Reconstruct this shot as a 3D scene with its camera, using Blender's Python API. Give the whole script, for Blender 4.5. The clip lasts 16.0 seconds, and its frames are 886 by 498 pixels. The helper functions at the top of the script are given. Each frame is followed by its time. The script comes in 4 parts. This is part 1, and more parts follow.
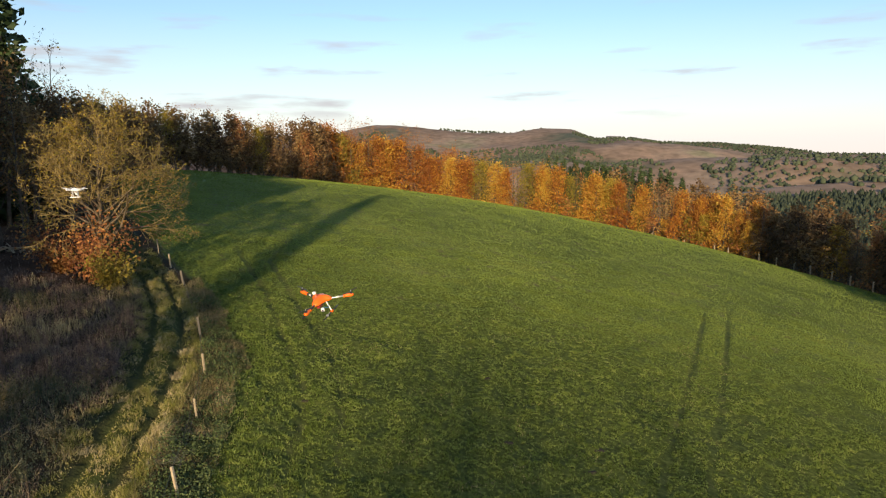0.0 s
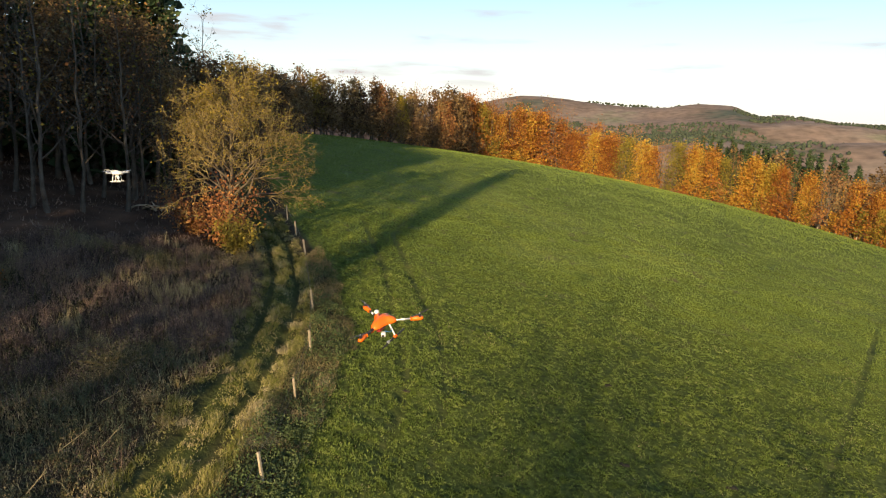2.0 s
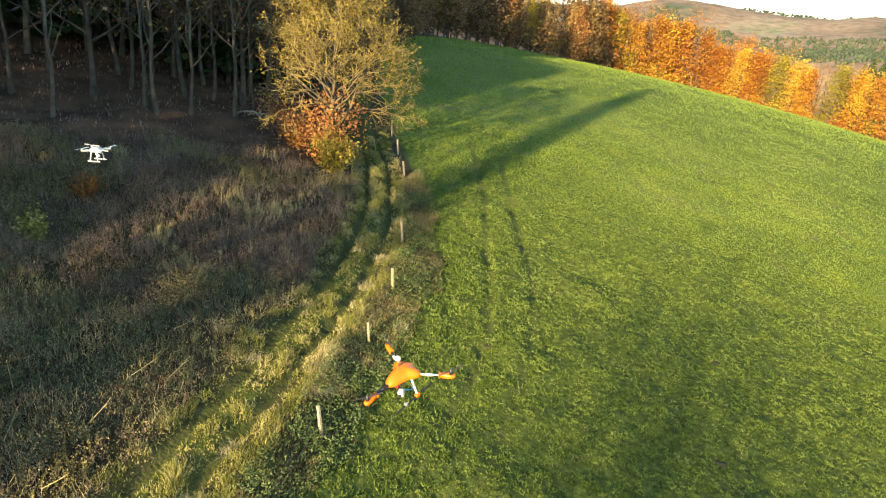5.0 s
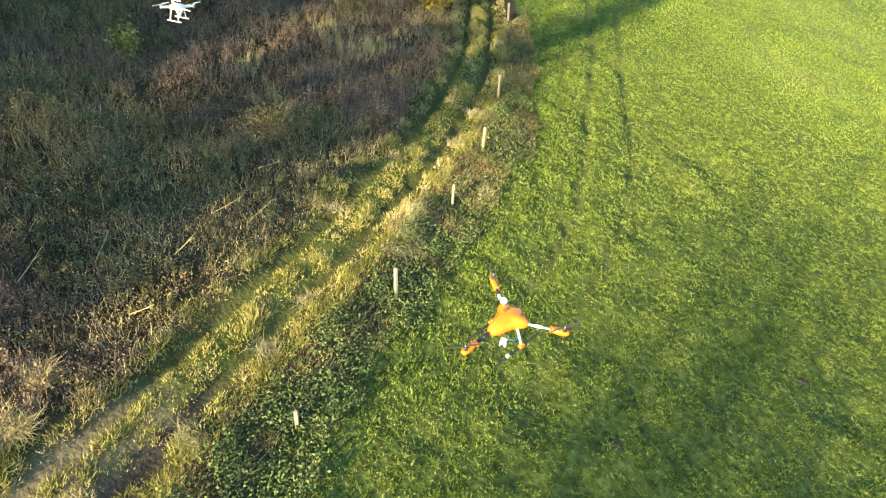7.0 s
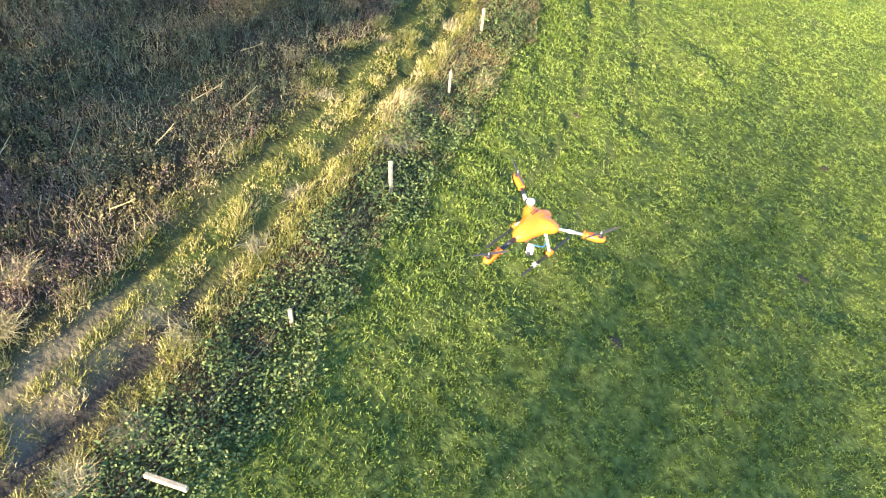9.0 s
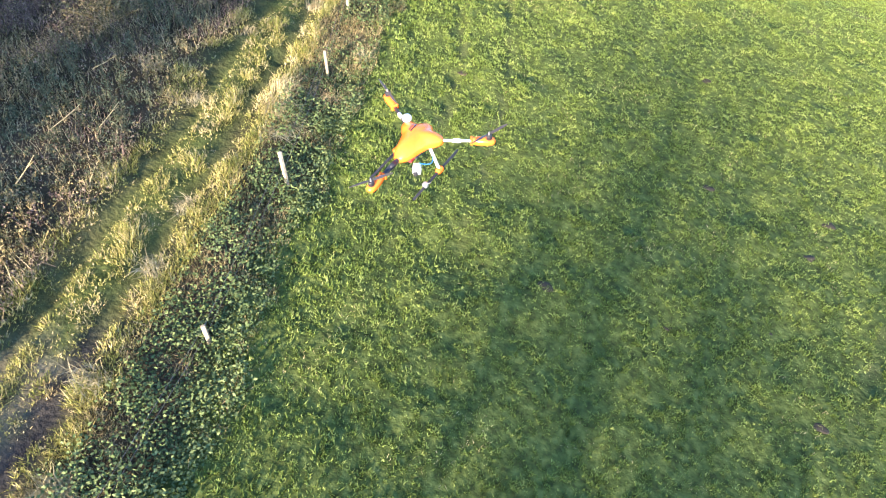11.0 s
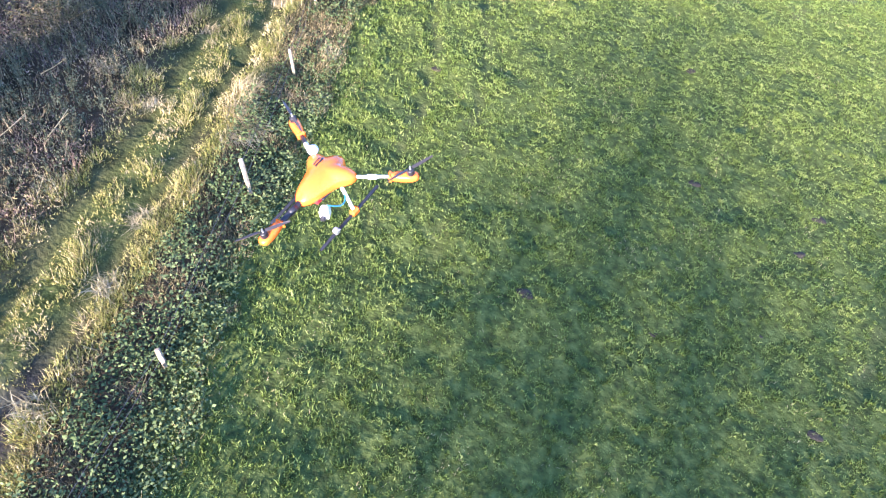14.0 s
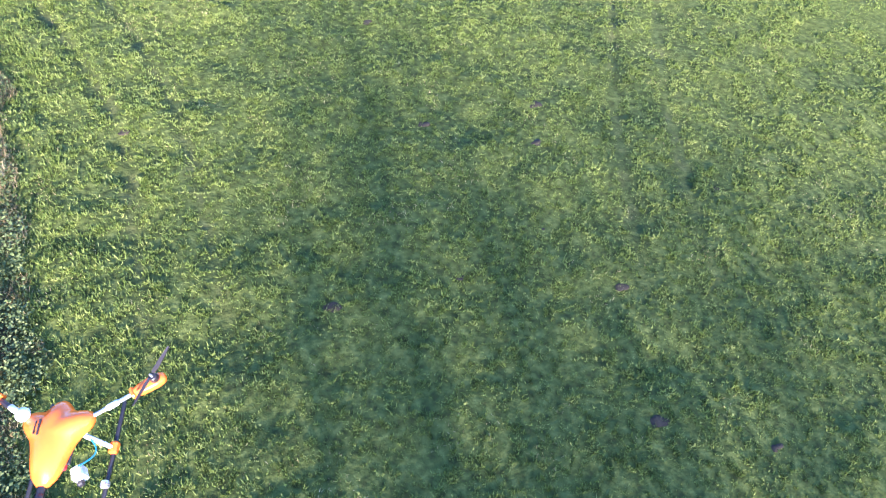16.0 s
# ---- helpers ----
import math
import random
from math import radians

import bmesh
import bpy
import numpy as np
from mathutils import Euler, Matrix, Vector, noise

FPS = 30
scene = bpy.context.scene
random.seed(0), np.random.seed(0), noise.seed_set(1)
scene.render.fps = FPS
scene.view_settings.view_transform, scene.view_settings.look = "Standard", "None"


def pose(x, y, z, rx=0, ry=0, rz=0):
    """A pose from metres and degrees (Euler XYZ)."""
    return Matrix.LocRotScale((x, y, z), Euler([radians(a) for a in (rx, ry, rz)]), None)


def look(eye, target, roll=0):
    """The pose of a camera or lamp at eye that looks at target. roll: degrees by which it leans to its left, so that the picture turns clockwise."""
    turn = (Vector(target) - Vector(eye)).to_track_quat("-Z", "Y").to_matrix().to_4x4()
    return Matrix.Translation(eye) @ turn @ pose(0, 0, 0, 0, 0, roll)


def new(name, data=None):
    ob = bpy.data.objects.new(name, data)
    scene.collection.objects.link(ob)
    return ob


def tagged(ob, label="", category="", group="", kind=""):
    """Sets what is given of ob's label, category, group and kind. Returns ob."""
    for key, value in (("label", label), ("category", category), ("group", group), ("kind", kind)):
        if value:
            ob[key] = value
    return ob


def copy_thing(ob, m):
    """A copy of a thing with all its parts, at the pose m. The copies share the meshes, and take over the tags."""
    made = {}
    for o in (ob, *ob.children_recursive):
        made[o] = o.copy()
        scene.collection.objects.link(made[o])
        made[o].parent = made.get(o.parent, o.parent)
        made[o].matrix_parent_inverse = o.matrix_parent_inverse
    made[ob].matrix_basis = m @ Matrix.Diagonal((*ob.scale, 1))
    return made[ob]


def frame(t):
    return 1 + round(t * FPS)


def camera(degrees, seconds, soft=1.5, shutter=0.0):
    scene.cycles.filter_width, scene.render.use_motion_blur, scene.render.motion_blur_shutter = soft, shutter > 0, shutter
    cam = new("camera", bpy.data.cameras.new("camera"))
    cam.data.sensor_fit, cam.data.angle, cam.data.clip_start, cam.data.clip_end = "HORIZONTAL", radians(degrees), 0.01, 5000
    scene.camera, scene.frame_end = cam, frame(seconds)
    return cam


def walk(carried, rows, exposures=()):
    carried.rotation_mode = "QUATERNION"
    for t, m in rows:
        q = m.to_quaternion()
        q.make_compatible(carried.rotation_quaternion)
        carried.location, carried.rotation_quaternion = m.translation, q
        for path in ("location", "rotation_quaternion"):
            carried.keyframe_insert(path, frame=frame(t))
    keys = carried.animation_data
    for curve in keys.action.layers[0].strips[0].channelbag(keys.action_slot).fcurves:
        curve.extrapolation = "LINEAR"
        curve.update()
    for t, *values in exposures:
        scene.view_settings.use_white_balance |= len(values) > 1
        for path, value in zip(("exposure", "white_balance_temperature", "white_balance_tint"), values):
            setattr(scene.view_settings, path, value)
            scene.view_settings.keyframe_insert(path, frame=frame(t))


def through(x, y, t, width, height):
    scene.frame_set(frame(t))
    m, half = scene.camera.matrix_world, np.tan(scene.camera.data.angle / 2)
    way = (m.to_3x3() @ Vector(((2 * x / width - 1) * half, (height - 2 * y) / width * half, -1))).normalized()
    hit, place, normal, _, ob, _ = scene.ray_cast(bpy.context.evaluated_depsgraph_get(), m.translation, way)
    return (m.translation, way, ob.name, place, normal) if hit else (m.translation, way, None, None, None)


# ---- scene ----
# seconds, eye x, y, z, then degrees of turn to the left, tilt up, lean
PATH = [
    (0.0, 0.08, -0.42, 9.96, -1.09, -8.03, -0.25),
    (0.5, 0.25, 0.01, 9.95, 0.92, -8.02, 0.21),
    (1.0, 0.35, 0.54, 9.99, 3.57, -8.02, 0.76),
    (1.5, 0.50, 1.18, 10.10, 8.01, -8.22, 1.41),
    (2.0, 0.58, 1.72, 10.22, 10.71, -10.65, 1.94),
    (2.5, 0.72, 2.29, 10.40, 11.22, -16.82, 2.17),
    (3.0, 0.78, 2.74, 10.51, 12.44, -18.07, 2.25),
    (3.5, 0.85, 3.15, 10.61, 14.28, -18.21, 2.57),
    (4.0, 0.84, 3.50, 10.72, 15.74, -18.37, 2.70),
    (6.5, -0.06, 4.94, 11.27, 27.54, -26.01, 8.03),
    (7.0, -0.27, 5.12, 11.20, 25.64, -33.70, 9.77),
    (7.5, -0.44, 5.32, 11.08, 23.24, -40.60, 11.84),
    (8.0, -0.60, 5.38, 10.94, 22.46, -42.23, 12.58),
    (8.5, -0.62, 5.47, 10.87, 22.23, -42.22, 12.02),
    (9.0, -0.70, 5.52, 10.80, 22.09, -42.54, 12.24),
    (9.5, -0.64, 5.60, 10.72, 19.44, -42.54, 10.07),
    (10.0, -0.57, 5.65, 10.52, 15.64, -42.13, 7.13),
    (12.5, -0.39, 5.93, 10.01, 12.77, -42.53, 5.50),
    (13.0, -0.36, 6.05, 9.98, 13.17, -42.64, 5.83),
    (13.5, -0.34, 6.27, 9.95, 12.76, -42.68, 5.54),
    (14.0, -0.31, 6.58, 10.00, 12.40, -42.99, 5.14),
    (14.5, -0.28, 6.95, 10.15, 9.07, -43.54, 2.37),
    (15.0, -0.13, 7.06, 10.31, 2.61, -44.31, -2.40),
    (15.5, 0.05, 6.99, 10.44, -3.77, -45.03, -6.04),
    (16.0, -0.19, 7.27, 10.28, -12.13, -45.80, -6.83),
]


def flown(x, y, z, turn, tilt, lean):
    return pose(x, y, z, 0, 0, turn) @ pose(0, 0, 0, 90 + tilt) @ pose(0, 0, 0, 0, 0, lean)


cam = camera(67.0, 16.0, soft=1.2, shutter=0.0)
walk(cam, [(r[0], flown(*r[1:])) for r in PATH],
     exposures=[(0.0, 0.78, 6600, 12), (1.5, 0.84, 6700, 12), (2.0, 0.97, 6900, 12), (2.7, 1.25, 7100, 9), (3.5, 1.67, 7200, 4), (4.0, 1.84, 7200, 2), (6.5, 2.48, 7100, -6), (8.0, 2.87, 6300, 3), (10.0, 2.93, 5800, 12), (12.5, 2.95, 5200, 25), (16.0, 2.95, 4900, 30)])

# ---- world, sun ----
SUN_TILT, SUN_TURN = 11.0, 6.0
world = bpy.data.worlds.new("sky")
scene.world = world
world.use_nodes = True
wn, wl = world.node_tree.nodes, world.node_tree.links
sky = wn.new("ShaderNodeTexSky")
sky.sky_type, sky.sun_disc = "NISHITA", False
sky.sun_elevation, sky.sun_rotation = radians(SUN_TILT), radians(180 + SUN_TURN)
sky.air_density, sky.dust_density, sky.ozone_density = 1.0, 0.1, 2.6
bg = wn["Background"]
# thin wisps of cloud low over the hills
wc = wn.new("ShaderNodeTexCoord")
wm = wn.new("ShaderNodeMapping")
wm.inputs["Scale"].default_value = (3.2, 3.2, 24.0)
wl.new(wc.outputs["Generated"], wm.inputs[0])
cloud = wn.new("ShaderNodeTexNoise")
cloud.inputs["Scale"].default_value, cloud.inputs["Detail"].default_value = 1.7, 6
wl.new(wm.outputs[0], cloud.inputs["Vector"])
cr = wn.new("ShaderNodeValToRGB")
cr.color_ramp.elements[0].position, cr.color_ramp.elements[1].position = 0.56, 0.7
wl.new(cloud.outputs[0], cr.inputs[0])
cf = wn.new("ShaderNodeMath")
cf.operation = "MULTIPLY"
cf.inputs[1].default_value = 0.85
wz = wn.new("ShaderNodeSeparateXYZ")
wl.new(wc.outputs["Generated"], wz.inputs[0])
band = wn.new("ShaderNodeValToRGB")
be = band.color_ramp.elements
be[0].position, be[0].color, be[1].position, be[1].color = 0.04, (0, 0, 0, 1), 0.07, (1, 1, 1, 1)
be.new(0.13).color = (1, 1, 1, 1)
be.new(0.22).color = (0.15, 0.15, 0.15, 1)
wl.new(wz.outputs["Z"], band.inputs[0])
both = wn.new("ShaderNodeMath")
both.operation = "MULTIPLY"
wl.new(band.outputs[0], both.inputs[0])
wl.new(cr.outputs[0], both.inputs[1])
wl.new(both.outputs[0], cf.inputs[0])
veil = wn.new("ShaderNodeMix")
veil.data_type = "RGBA"
veil.inputs[7].default_value = (3.0, 2.85, 3.0, 1)
wl.new(cf.outputs[0], veil.inputs[0])
haze = wn.new("ShaderNodeMix")
haze.data_type = "RGBA"
haze.inputs[7].default_value = (4.6, 4.3, 4.5, 1)
thick = wn.new("ShaderNodeValToRGB")
te = thick.color_ramp.elements
te[0].position, te[0].color, te[1].position, te[1].color = 0.02, (0.8, 0.8, 0.8, 1), 1.0, (0.02, 0.02, 0.02, 1)
te.new(0.09).color = (0.35, 0.35, 0.35, 1)
te.new(0.19).color = (0.03, 0.03, 0.03, 1)
te.new(0.4).color = (0.02, 0.02, 0.02, 1)
wl.new(wz.outputs["Z"], thick.inputs[0])
wl.new(thick.outputs[0], haze.inputs[0])
wl.new(sky.outputs[0], haze.inputs[6])
wl.new(haze.outputs[2], veil.inputs[6])
wl.new(veil.outputs[2], bg.inputs[0])
bg.inputs[1].default_value = 0.115
sun = new("sun", bpy.data.lights.new("sun", "SUN"))
sun.data.energy, sun.data.angle, sun.data.color = 4.4, radians(0.6), (1.0, 0.77, 0.46)
sun.matrix_world = look((0, 0, 0), (math.sin(radians(SUN_TURN)), math.cos(radians(SUN_TURN)), -math.tan(radians(SUN_TILT))))

# ---- materials ----
def material(name, colours, scale=4.0, rough=0.8, bump=0.3, fine=40.0, island=0.0, per_object=0.0, metal=0.0, spec=0.3, through=0.0, attr=""):
    """Ramp of colours over noise at two scales; island / per_object add a random share for each loose piece / object."""
    m = bpy.data.materials.new(name)
    m.use_nodes = True
    n, k = m.node_tree.nodes, m.node_tree.links
    b = n["Principled BSDF"]
    co = n.new("ShaderNodeTexCoord")
    a = n.new("ShaderNodeTexNoise")
    a.inputs["Scale"].default_value, a.inputs["Detail"].default_value = scale, 3
    f = n.new("ShaderNodeTexNoise")
    f.inputs["Scale"].default_value, f.inputs["Detail"].default_value = fine, 4
    k.new(co.outputs["Object"], a.inputs["Vector"])
    k.new(co.outputs["Object"], f.inputs["Vector"])
    mix = n.new("ShaderNodeMath")
    mix.operation = "MULTIPLY_ADD"
    k.new(f.outputs[0], mix.inputs[0])
    mix.inputs[1].default_value = 0.5
    off = n.new("ShaderNodeMath")
    off.operation = "MULTIPLY_ADD"
    k.new(a.outputs[0], off.inputs[0])
    off.inputs[1].default_value, off.inputs[2].default_value = 1.0, -0.25
    k.new(off.outputs[0], mix.inputs[2])
    last = mix.outputs[0]
    for amount, node, out in ((island, "ShaderNodeNewGeometry", "Random Per Island"), (per_object, "ShaderNodeObjectInfo", "Random")):
        if amount:
            g = n.new(node)
            s = n.new("ShaderNodeMath")
            s.operation = "MULTIPLY_ADD"
            k.new(g.outputs[out], s.inputs[0])
            s.inputs[1].default_value, = (amount,)
            t = n.new("ShaderNodeMath")
            t.operation = "ADD"
            k.new(last, s.inputs[2])
            k.new(s.outputs[0], t.inputs[0])
            t.inputs[1].default_value = -amount / 2
            last = t.outputs[0]
    ramp = n.new("ShaderNodeValToRGB")
    el = ramp.color_ramp.elements
    while len(el) < len(colours):
        el.new(0.5)
    for i, c in enumerate(colours):
        el[i].position = 0.2 + 0.6 * i / max(1, len(colours) - 1)
        el[i].color = (*c, 1)
    k.new(last, ramp.inputs[0])
    k.new(ramp.outputs[0], b.inputs["Base Color"])
    b.inputs["Roughness"].default_value, b.inputs["Metallic"].default_value = rough, metal
    b.inputs["Specular IOR Level"].default_value = spec
    if bump:
        bm = n.new("ShaderNodeBump")
        bm.inputs["Strength"].default_value, bm.inputs["Distance"].default_value = bump, 0.02
        k.new(f.outputs[0], bm.inputs["Height"])
        k.new(bm.outputs[0], b.inputs["Normal"])
    if through:
        tr = n.new("ShaderNodeBsdfTranslucent")
        k.new(ramp.outputs[0], tr.inputs[0])
        mx = n.new("ShaderNodeMixShader")
        mx.inputs[0].default_value = through
        k.new(b.outputs[0], mx.inputs[1])
        k.new(tr.outputs[0], mx.inputs[2])
        k.new(mx.outputs[0], n["Material Output"].inputs[0])
    return m


M_GRASS = material("meadow_grass", [(0.04, 0.066, 0.011), (0.095, 0.142, 0.022), (0.165, 0.22, 0.042), (0.26, 0.3, 0.085)], 3.0, 0.6, 0, 16.0, island=0.36, through=0.2)
M_SWARD = material("far_sward", [(0.105, 0.15, 0.022), (0.145, 0.2, 0.032), (0.2, 0.255, 0.05)], 0.5, 0.65, 0, 4.0, island=0.3, through=0.2)
M_STRAW = material("dry_grass", [(0.28, 0.23, 0.11), (0.42, 0.35, 0.18), (0.54, 0.47, 0.28)], 1.0, 0.7, 0, 8.0, island=0.7, through=0.15)
M_WEED = material("autumn_weeds", [(0.08, 0.082, 0.034), (0.15, 0.135, 0.056), (0.22, 0.175, 0.085), (0.34, 0.27, 0.15)], 0.5, 0.8, 0, 4.0, island=0.7, through=0.15)
M_BRAMBLE = material("bramble_leaf", [(0.04, 0.066, 0.02), (0.078, 0.112, 0.036), (0.14, 0.175, 0.068)], 1.0, 0.8, 0, 6.0, island=0.7, through=0.1)
M_NETTLE = material("nettle_leaf", [(0.06, 0.072, 0.036), (0.105, 0.118, 0.06), (0.17, 0.175, 0.1)], 0.7, 0.75, 0, 6.0, island=0.6, through=0.15)
M_BARK = material("bark", [(0.06, 0.045, 0.03), (0.14, 0.11, 0.075), (0.22, 0.18, 0.12)], 3.0, 0.9, 0.6, 25.0)
M_TWIG = material("twig_bark", [(0.15, 0.105, 0.04), (0.25, 0.185, 0.075), (0.34, 0.26, 0.11)], 1.0, 0.9, 0, 9.0, island=0.3)
M_DARKBARK = material("forest_bark", [(0.045, 0.037, 0.028), (0.09, 0.076, 0.06), (0.16, 0.14, 0.115)], 2.0, 0.9, 0.4, 20.0, per_object=0.3)
M_BEECH = material("beech_leaf", [(0.2, 0.065, 0.014), (0.33, 0.125, 0.02), (0.42, 0.2, 0.026), (0.46, 0.3, 0.045)], 0.5, 0.7, 0, 3.0, island=0.5, per_object=0.6, through=0.15)
M_YELLOW = material("yellow_leaf", [(0.2, 0.17, 0.03), (0.36, 0.28, 0.04), (0.5, 0.38, 0.06)], 0.4, 0.7, 0, 2.0, island=0.5, through=0.25)
M_RUST = material("rust_leaf", [(0.2, 0.075, 0.035), (0.34, 0.14, 0.05), (0.45, 0.24, 0.07)], 0.6, 0.7, 0, 3.0, island=0.6, through=0.25)
M_OAK = material("oak_leaf_brown", [(0.075, 0.045, 0.025), (0.14, 0.085, 0.04), (0.21, 0.13, 0.055), (0.28, 0.19, 0.08)], 0.3, 0.8, 0, 2.0, island=0.4, per_object=0.5, through=0.2)
M_NEEDLE = material("spruce_needle", [(0.012, 0.025, 0.01), (0.03, 0.055, 0.018), (0.06, 0.09, 0.03)], 0.5, 0.7, 0, 3.0, island=0.5)
M_BRACKEN = material("dead_bracken", [(0.085, 0.058, 0.05), (0.16, 0.112, 0.09), (0.3, 0.22, 0.165)], 0.5, 0.85, 0, 4.0, island=0.7, through=0.1)
M_LANE = material("track_grass", [(0.12, 0.14, 0.026), (0.235, 0.235, 0.055), (0.42, 0.37, 0.14)], 2.5, 0.7, 0, 12.0, island=0.6, through=0.2)
M_OLIVE = material("beech_leaf_olive", [(0.14, 0.12, 0.025), (0.25, 0.2, 0.03), (0.4, 0.28, 0.04)], 0.3, 0.7, 0, 2.0, island=0.4, per_object=0.4, through=0.25)
M_EARTH = material("mole_earth", [(0.022, 0.018, 0.013), (0.05, 0.042, 0.03)], 6.0, 0.95, 0.8, 30.0)
M_POST = material("weathered_post", [(0.22, 0.18, 0.12), (0.36, 0.3, 0.21), (0.46, 0.4, 0.3)], 3.0, 0.8, 0.4, 30.0, per_object=0.2)
M_WIRE = material("fence_wire", [(0.12, 0.11, 0.1), (0.2, 0.19, 0.18)], 5.0, 0.5, 0, metal=0.6)


# ---- mesh helpers ----
def mesh_of(name, verts, tris, mat, smooth=False):
    """A mesh from arrays of points and triangles."""
    verts, tris = np.asarray(verts, np.float32), np.asarray(tris, np.int32)
    me = bpy.data.meshes.new(name)
    w = tris.shape[1]
    me.vertices.add(len(verts))
    me.vertices.foreach_set("co", verts.ravel())
    me.loops.add(tris.size)
    me.loops.foreach_set("vertex_index", tris.ravel())
    me.polygons.add(len(tris))
    me.polygons.foreach_set("loop_start", np.arange(0, tris.size, w, dtype=np.int32))
    me.update(calc_edges=True)
    if smooth:
        me.polygons.foreach_set("use_smooth", np.ones(len(tris), bool))
    me.materials.append(mat)
    return me


def hang(name, me, parent, label=""):
    ob = new(name, me)
    ob.parent = parent
    return tagged(ob, label)


def base(name, place, label, category, group=""):
    ob = new(name)
    ob.location = place
    ob.empty_display_size = 0.2
    return tagged(ob, label, category, group)


def tubes(paths, sides=5):
    """Tapered tubes: each path is a list of (point, radius)."""
    V, F, at = [], [], 0
    for path in paths:
        p = np.array([q[0] for q in path], float)
        r = np.array([q[1] for q in path], float)
        d = np.gradient(p, axis=0)
        d /= np.linalg.norm(d, axis=1, keepdims=True) + 1e-9
        ref = np.where(np.abs(d[:, 2:3]) < 0.9, [[0, 0, 1.0]], [[1.0, 0, 0]])
        u = np.cross(d, ref)
        u /= np.linalg.norm(u, axis=1, keepdims=True) + 1e-9
        v = np.cross(d, u)
        a = np.arange(sides) * 2 * np.pi / sides
        ring = p[:, None] + r[:, None, None] * (np.cos(a)[None, :, None] * u[:, None] + np.sin(a)[None, :, None] * v[:, None])
        V.append(ring.reshape(-1, 3))
        i, j = np.meshgrid(np.arange(len(p) - 1), np.arange(sides), indexing="ij")
        jn = (j + 1) % sides
        q = np.stack([i * sides + j, i * sides + jn, (i + 1) * sides + jn, (i + 1) * sides + j], -1).reshape(-1, 4) + at
        F.append(q)
        at += len(p) * sides
    return np.concatenate(V), np.concatenate(F)


def leaves(rng, centres, size, flat=0.5, count=1, spread=0.0):
    """Small leaf blades (kite-shaped quads) strewn round the given points."""
    c = np.repeat(np.asarray(centres, float), count, 0)
    c = c + rng.normal(0, 1, c.shape) * spread
    n = len(c)
    d = rng.normal(0, 1, (n, 3))
    d[:, 2] *= flat
    d /= np.linalg.norm(d, axis=1, keepdims=True)
    e = rng.normal(0, 1, (n, 3)) * (1, 1, min(1.0, flat * 1.5))
    e -= (e * d).sum(1, keepdims=True) * d
    e /= np.linalg.norm(e, axis=1, keepdims=True)
    s = size * rng.uniform(0.5, 1.3, (n, 1))
    V = np.stack([c - d * s * 0.5, c + e * s * 0.33, c + d * s * 0.5, c - e * s * 0.33], 1).reshape(-1, 3)
    return V, np.arange(n * 4).reshape(-1, 4)


def rosettes(rng, roots, per, height, width, reach):
    """Grass tufts: narrow blades that fan out from each root."""
    r = np.repeat(np.asarray(roots, float), per, 0)
    n = len(r)
    h, w = np.repeat(np.broadcast_to(height, len(roots)), per), np.repeat(np.broadcast_to(width, len(roots)), per)
    b = rng.uniform(0, 2 * np.pi, n)
    d = np.stack([np.cos(b), np.sin(b), 0 * b], 1)
    k = rng.uniform(0.15, 1, n)[:, None] * reach * h[:, None]
    start = r + d * k * rng.uniform(0, 0.6, (n, 1))
    tip = start + d * k + np.stack([0 * b, 0 * b, h * rng.uniform(0.4, 1.15, n)], 1)
    a = rng.uniform(0, 2 * np.pi, n)
    side = np.stack([np.cos(a), np.sin(a), 0 * a], 1) * (w * rng.uniform(0.6, 1.3, n))[:, None] / 2
    V = np.stack([start - side, start + side, tip], 1).reshape(-1, 3)
    return V, np.arange(n * 3).reshape(-1, 3)


def blades(rng, roots, height, width, lean):
    """Grass blades: one tall triangle on each root."""
    r = np.asarray(roots, float)
    n = len(r)
    a = rng.uniform(0, 2 * np.pi, n)
    side = np.stack([np.cos(a), np.sin(a), 0 * a], 1)
    b = rng.uniform(0, 2 * np.pi, n)
    h = np.broadcast_to(height, n) * rng.uniform(0.55, 1.35, n)
    k = rng.uniform(0.1, 1, n) * lean
    tip = r + np.stack([np.cos(b) * k * h, np.sin(b) * k * h, h * np.sqrt(np.maximum(0.05, 1 - k * k))], 1)
    w = (np.broadcast_to(width, n) * rng.uniform(0.6, 1.3, n))[:, None] / 2
    V = np.stack([r - side * w, r + side * w, tip], 1).reshape(-1, 3)
    return V, np.arange(n * 3).reshape(-1, 3)


# ---- ground ----
def curve_x(points):
    ys, xs = [p[1] for p in points], [p[0] for p in points]
    return lambda y: np.interp(y, ys, xs)


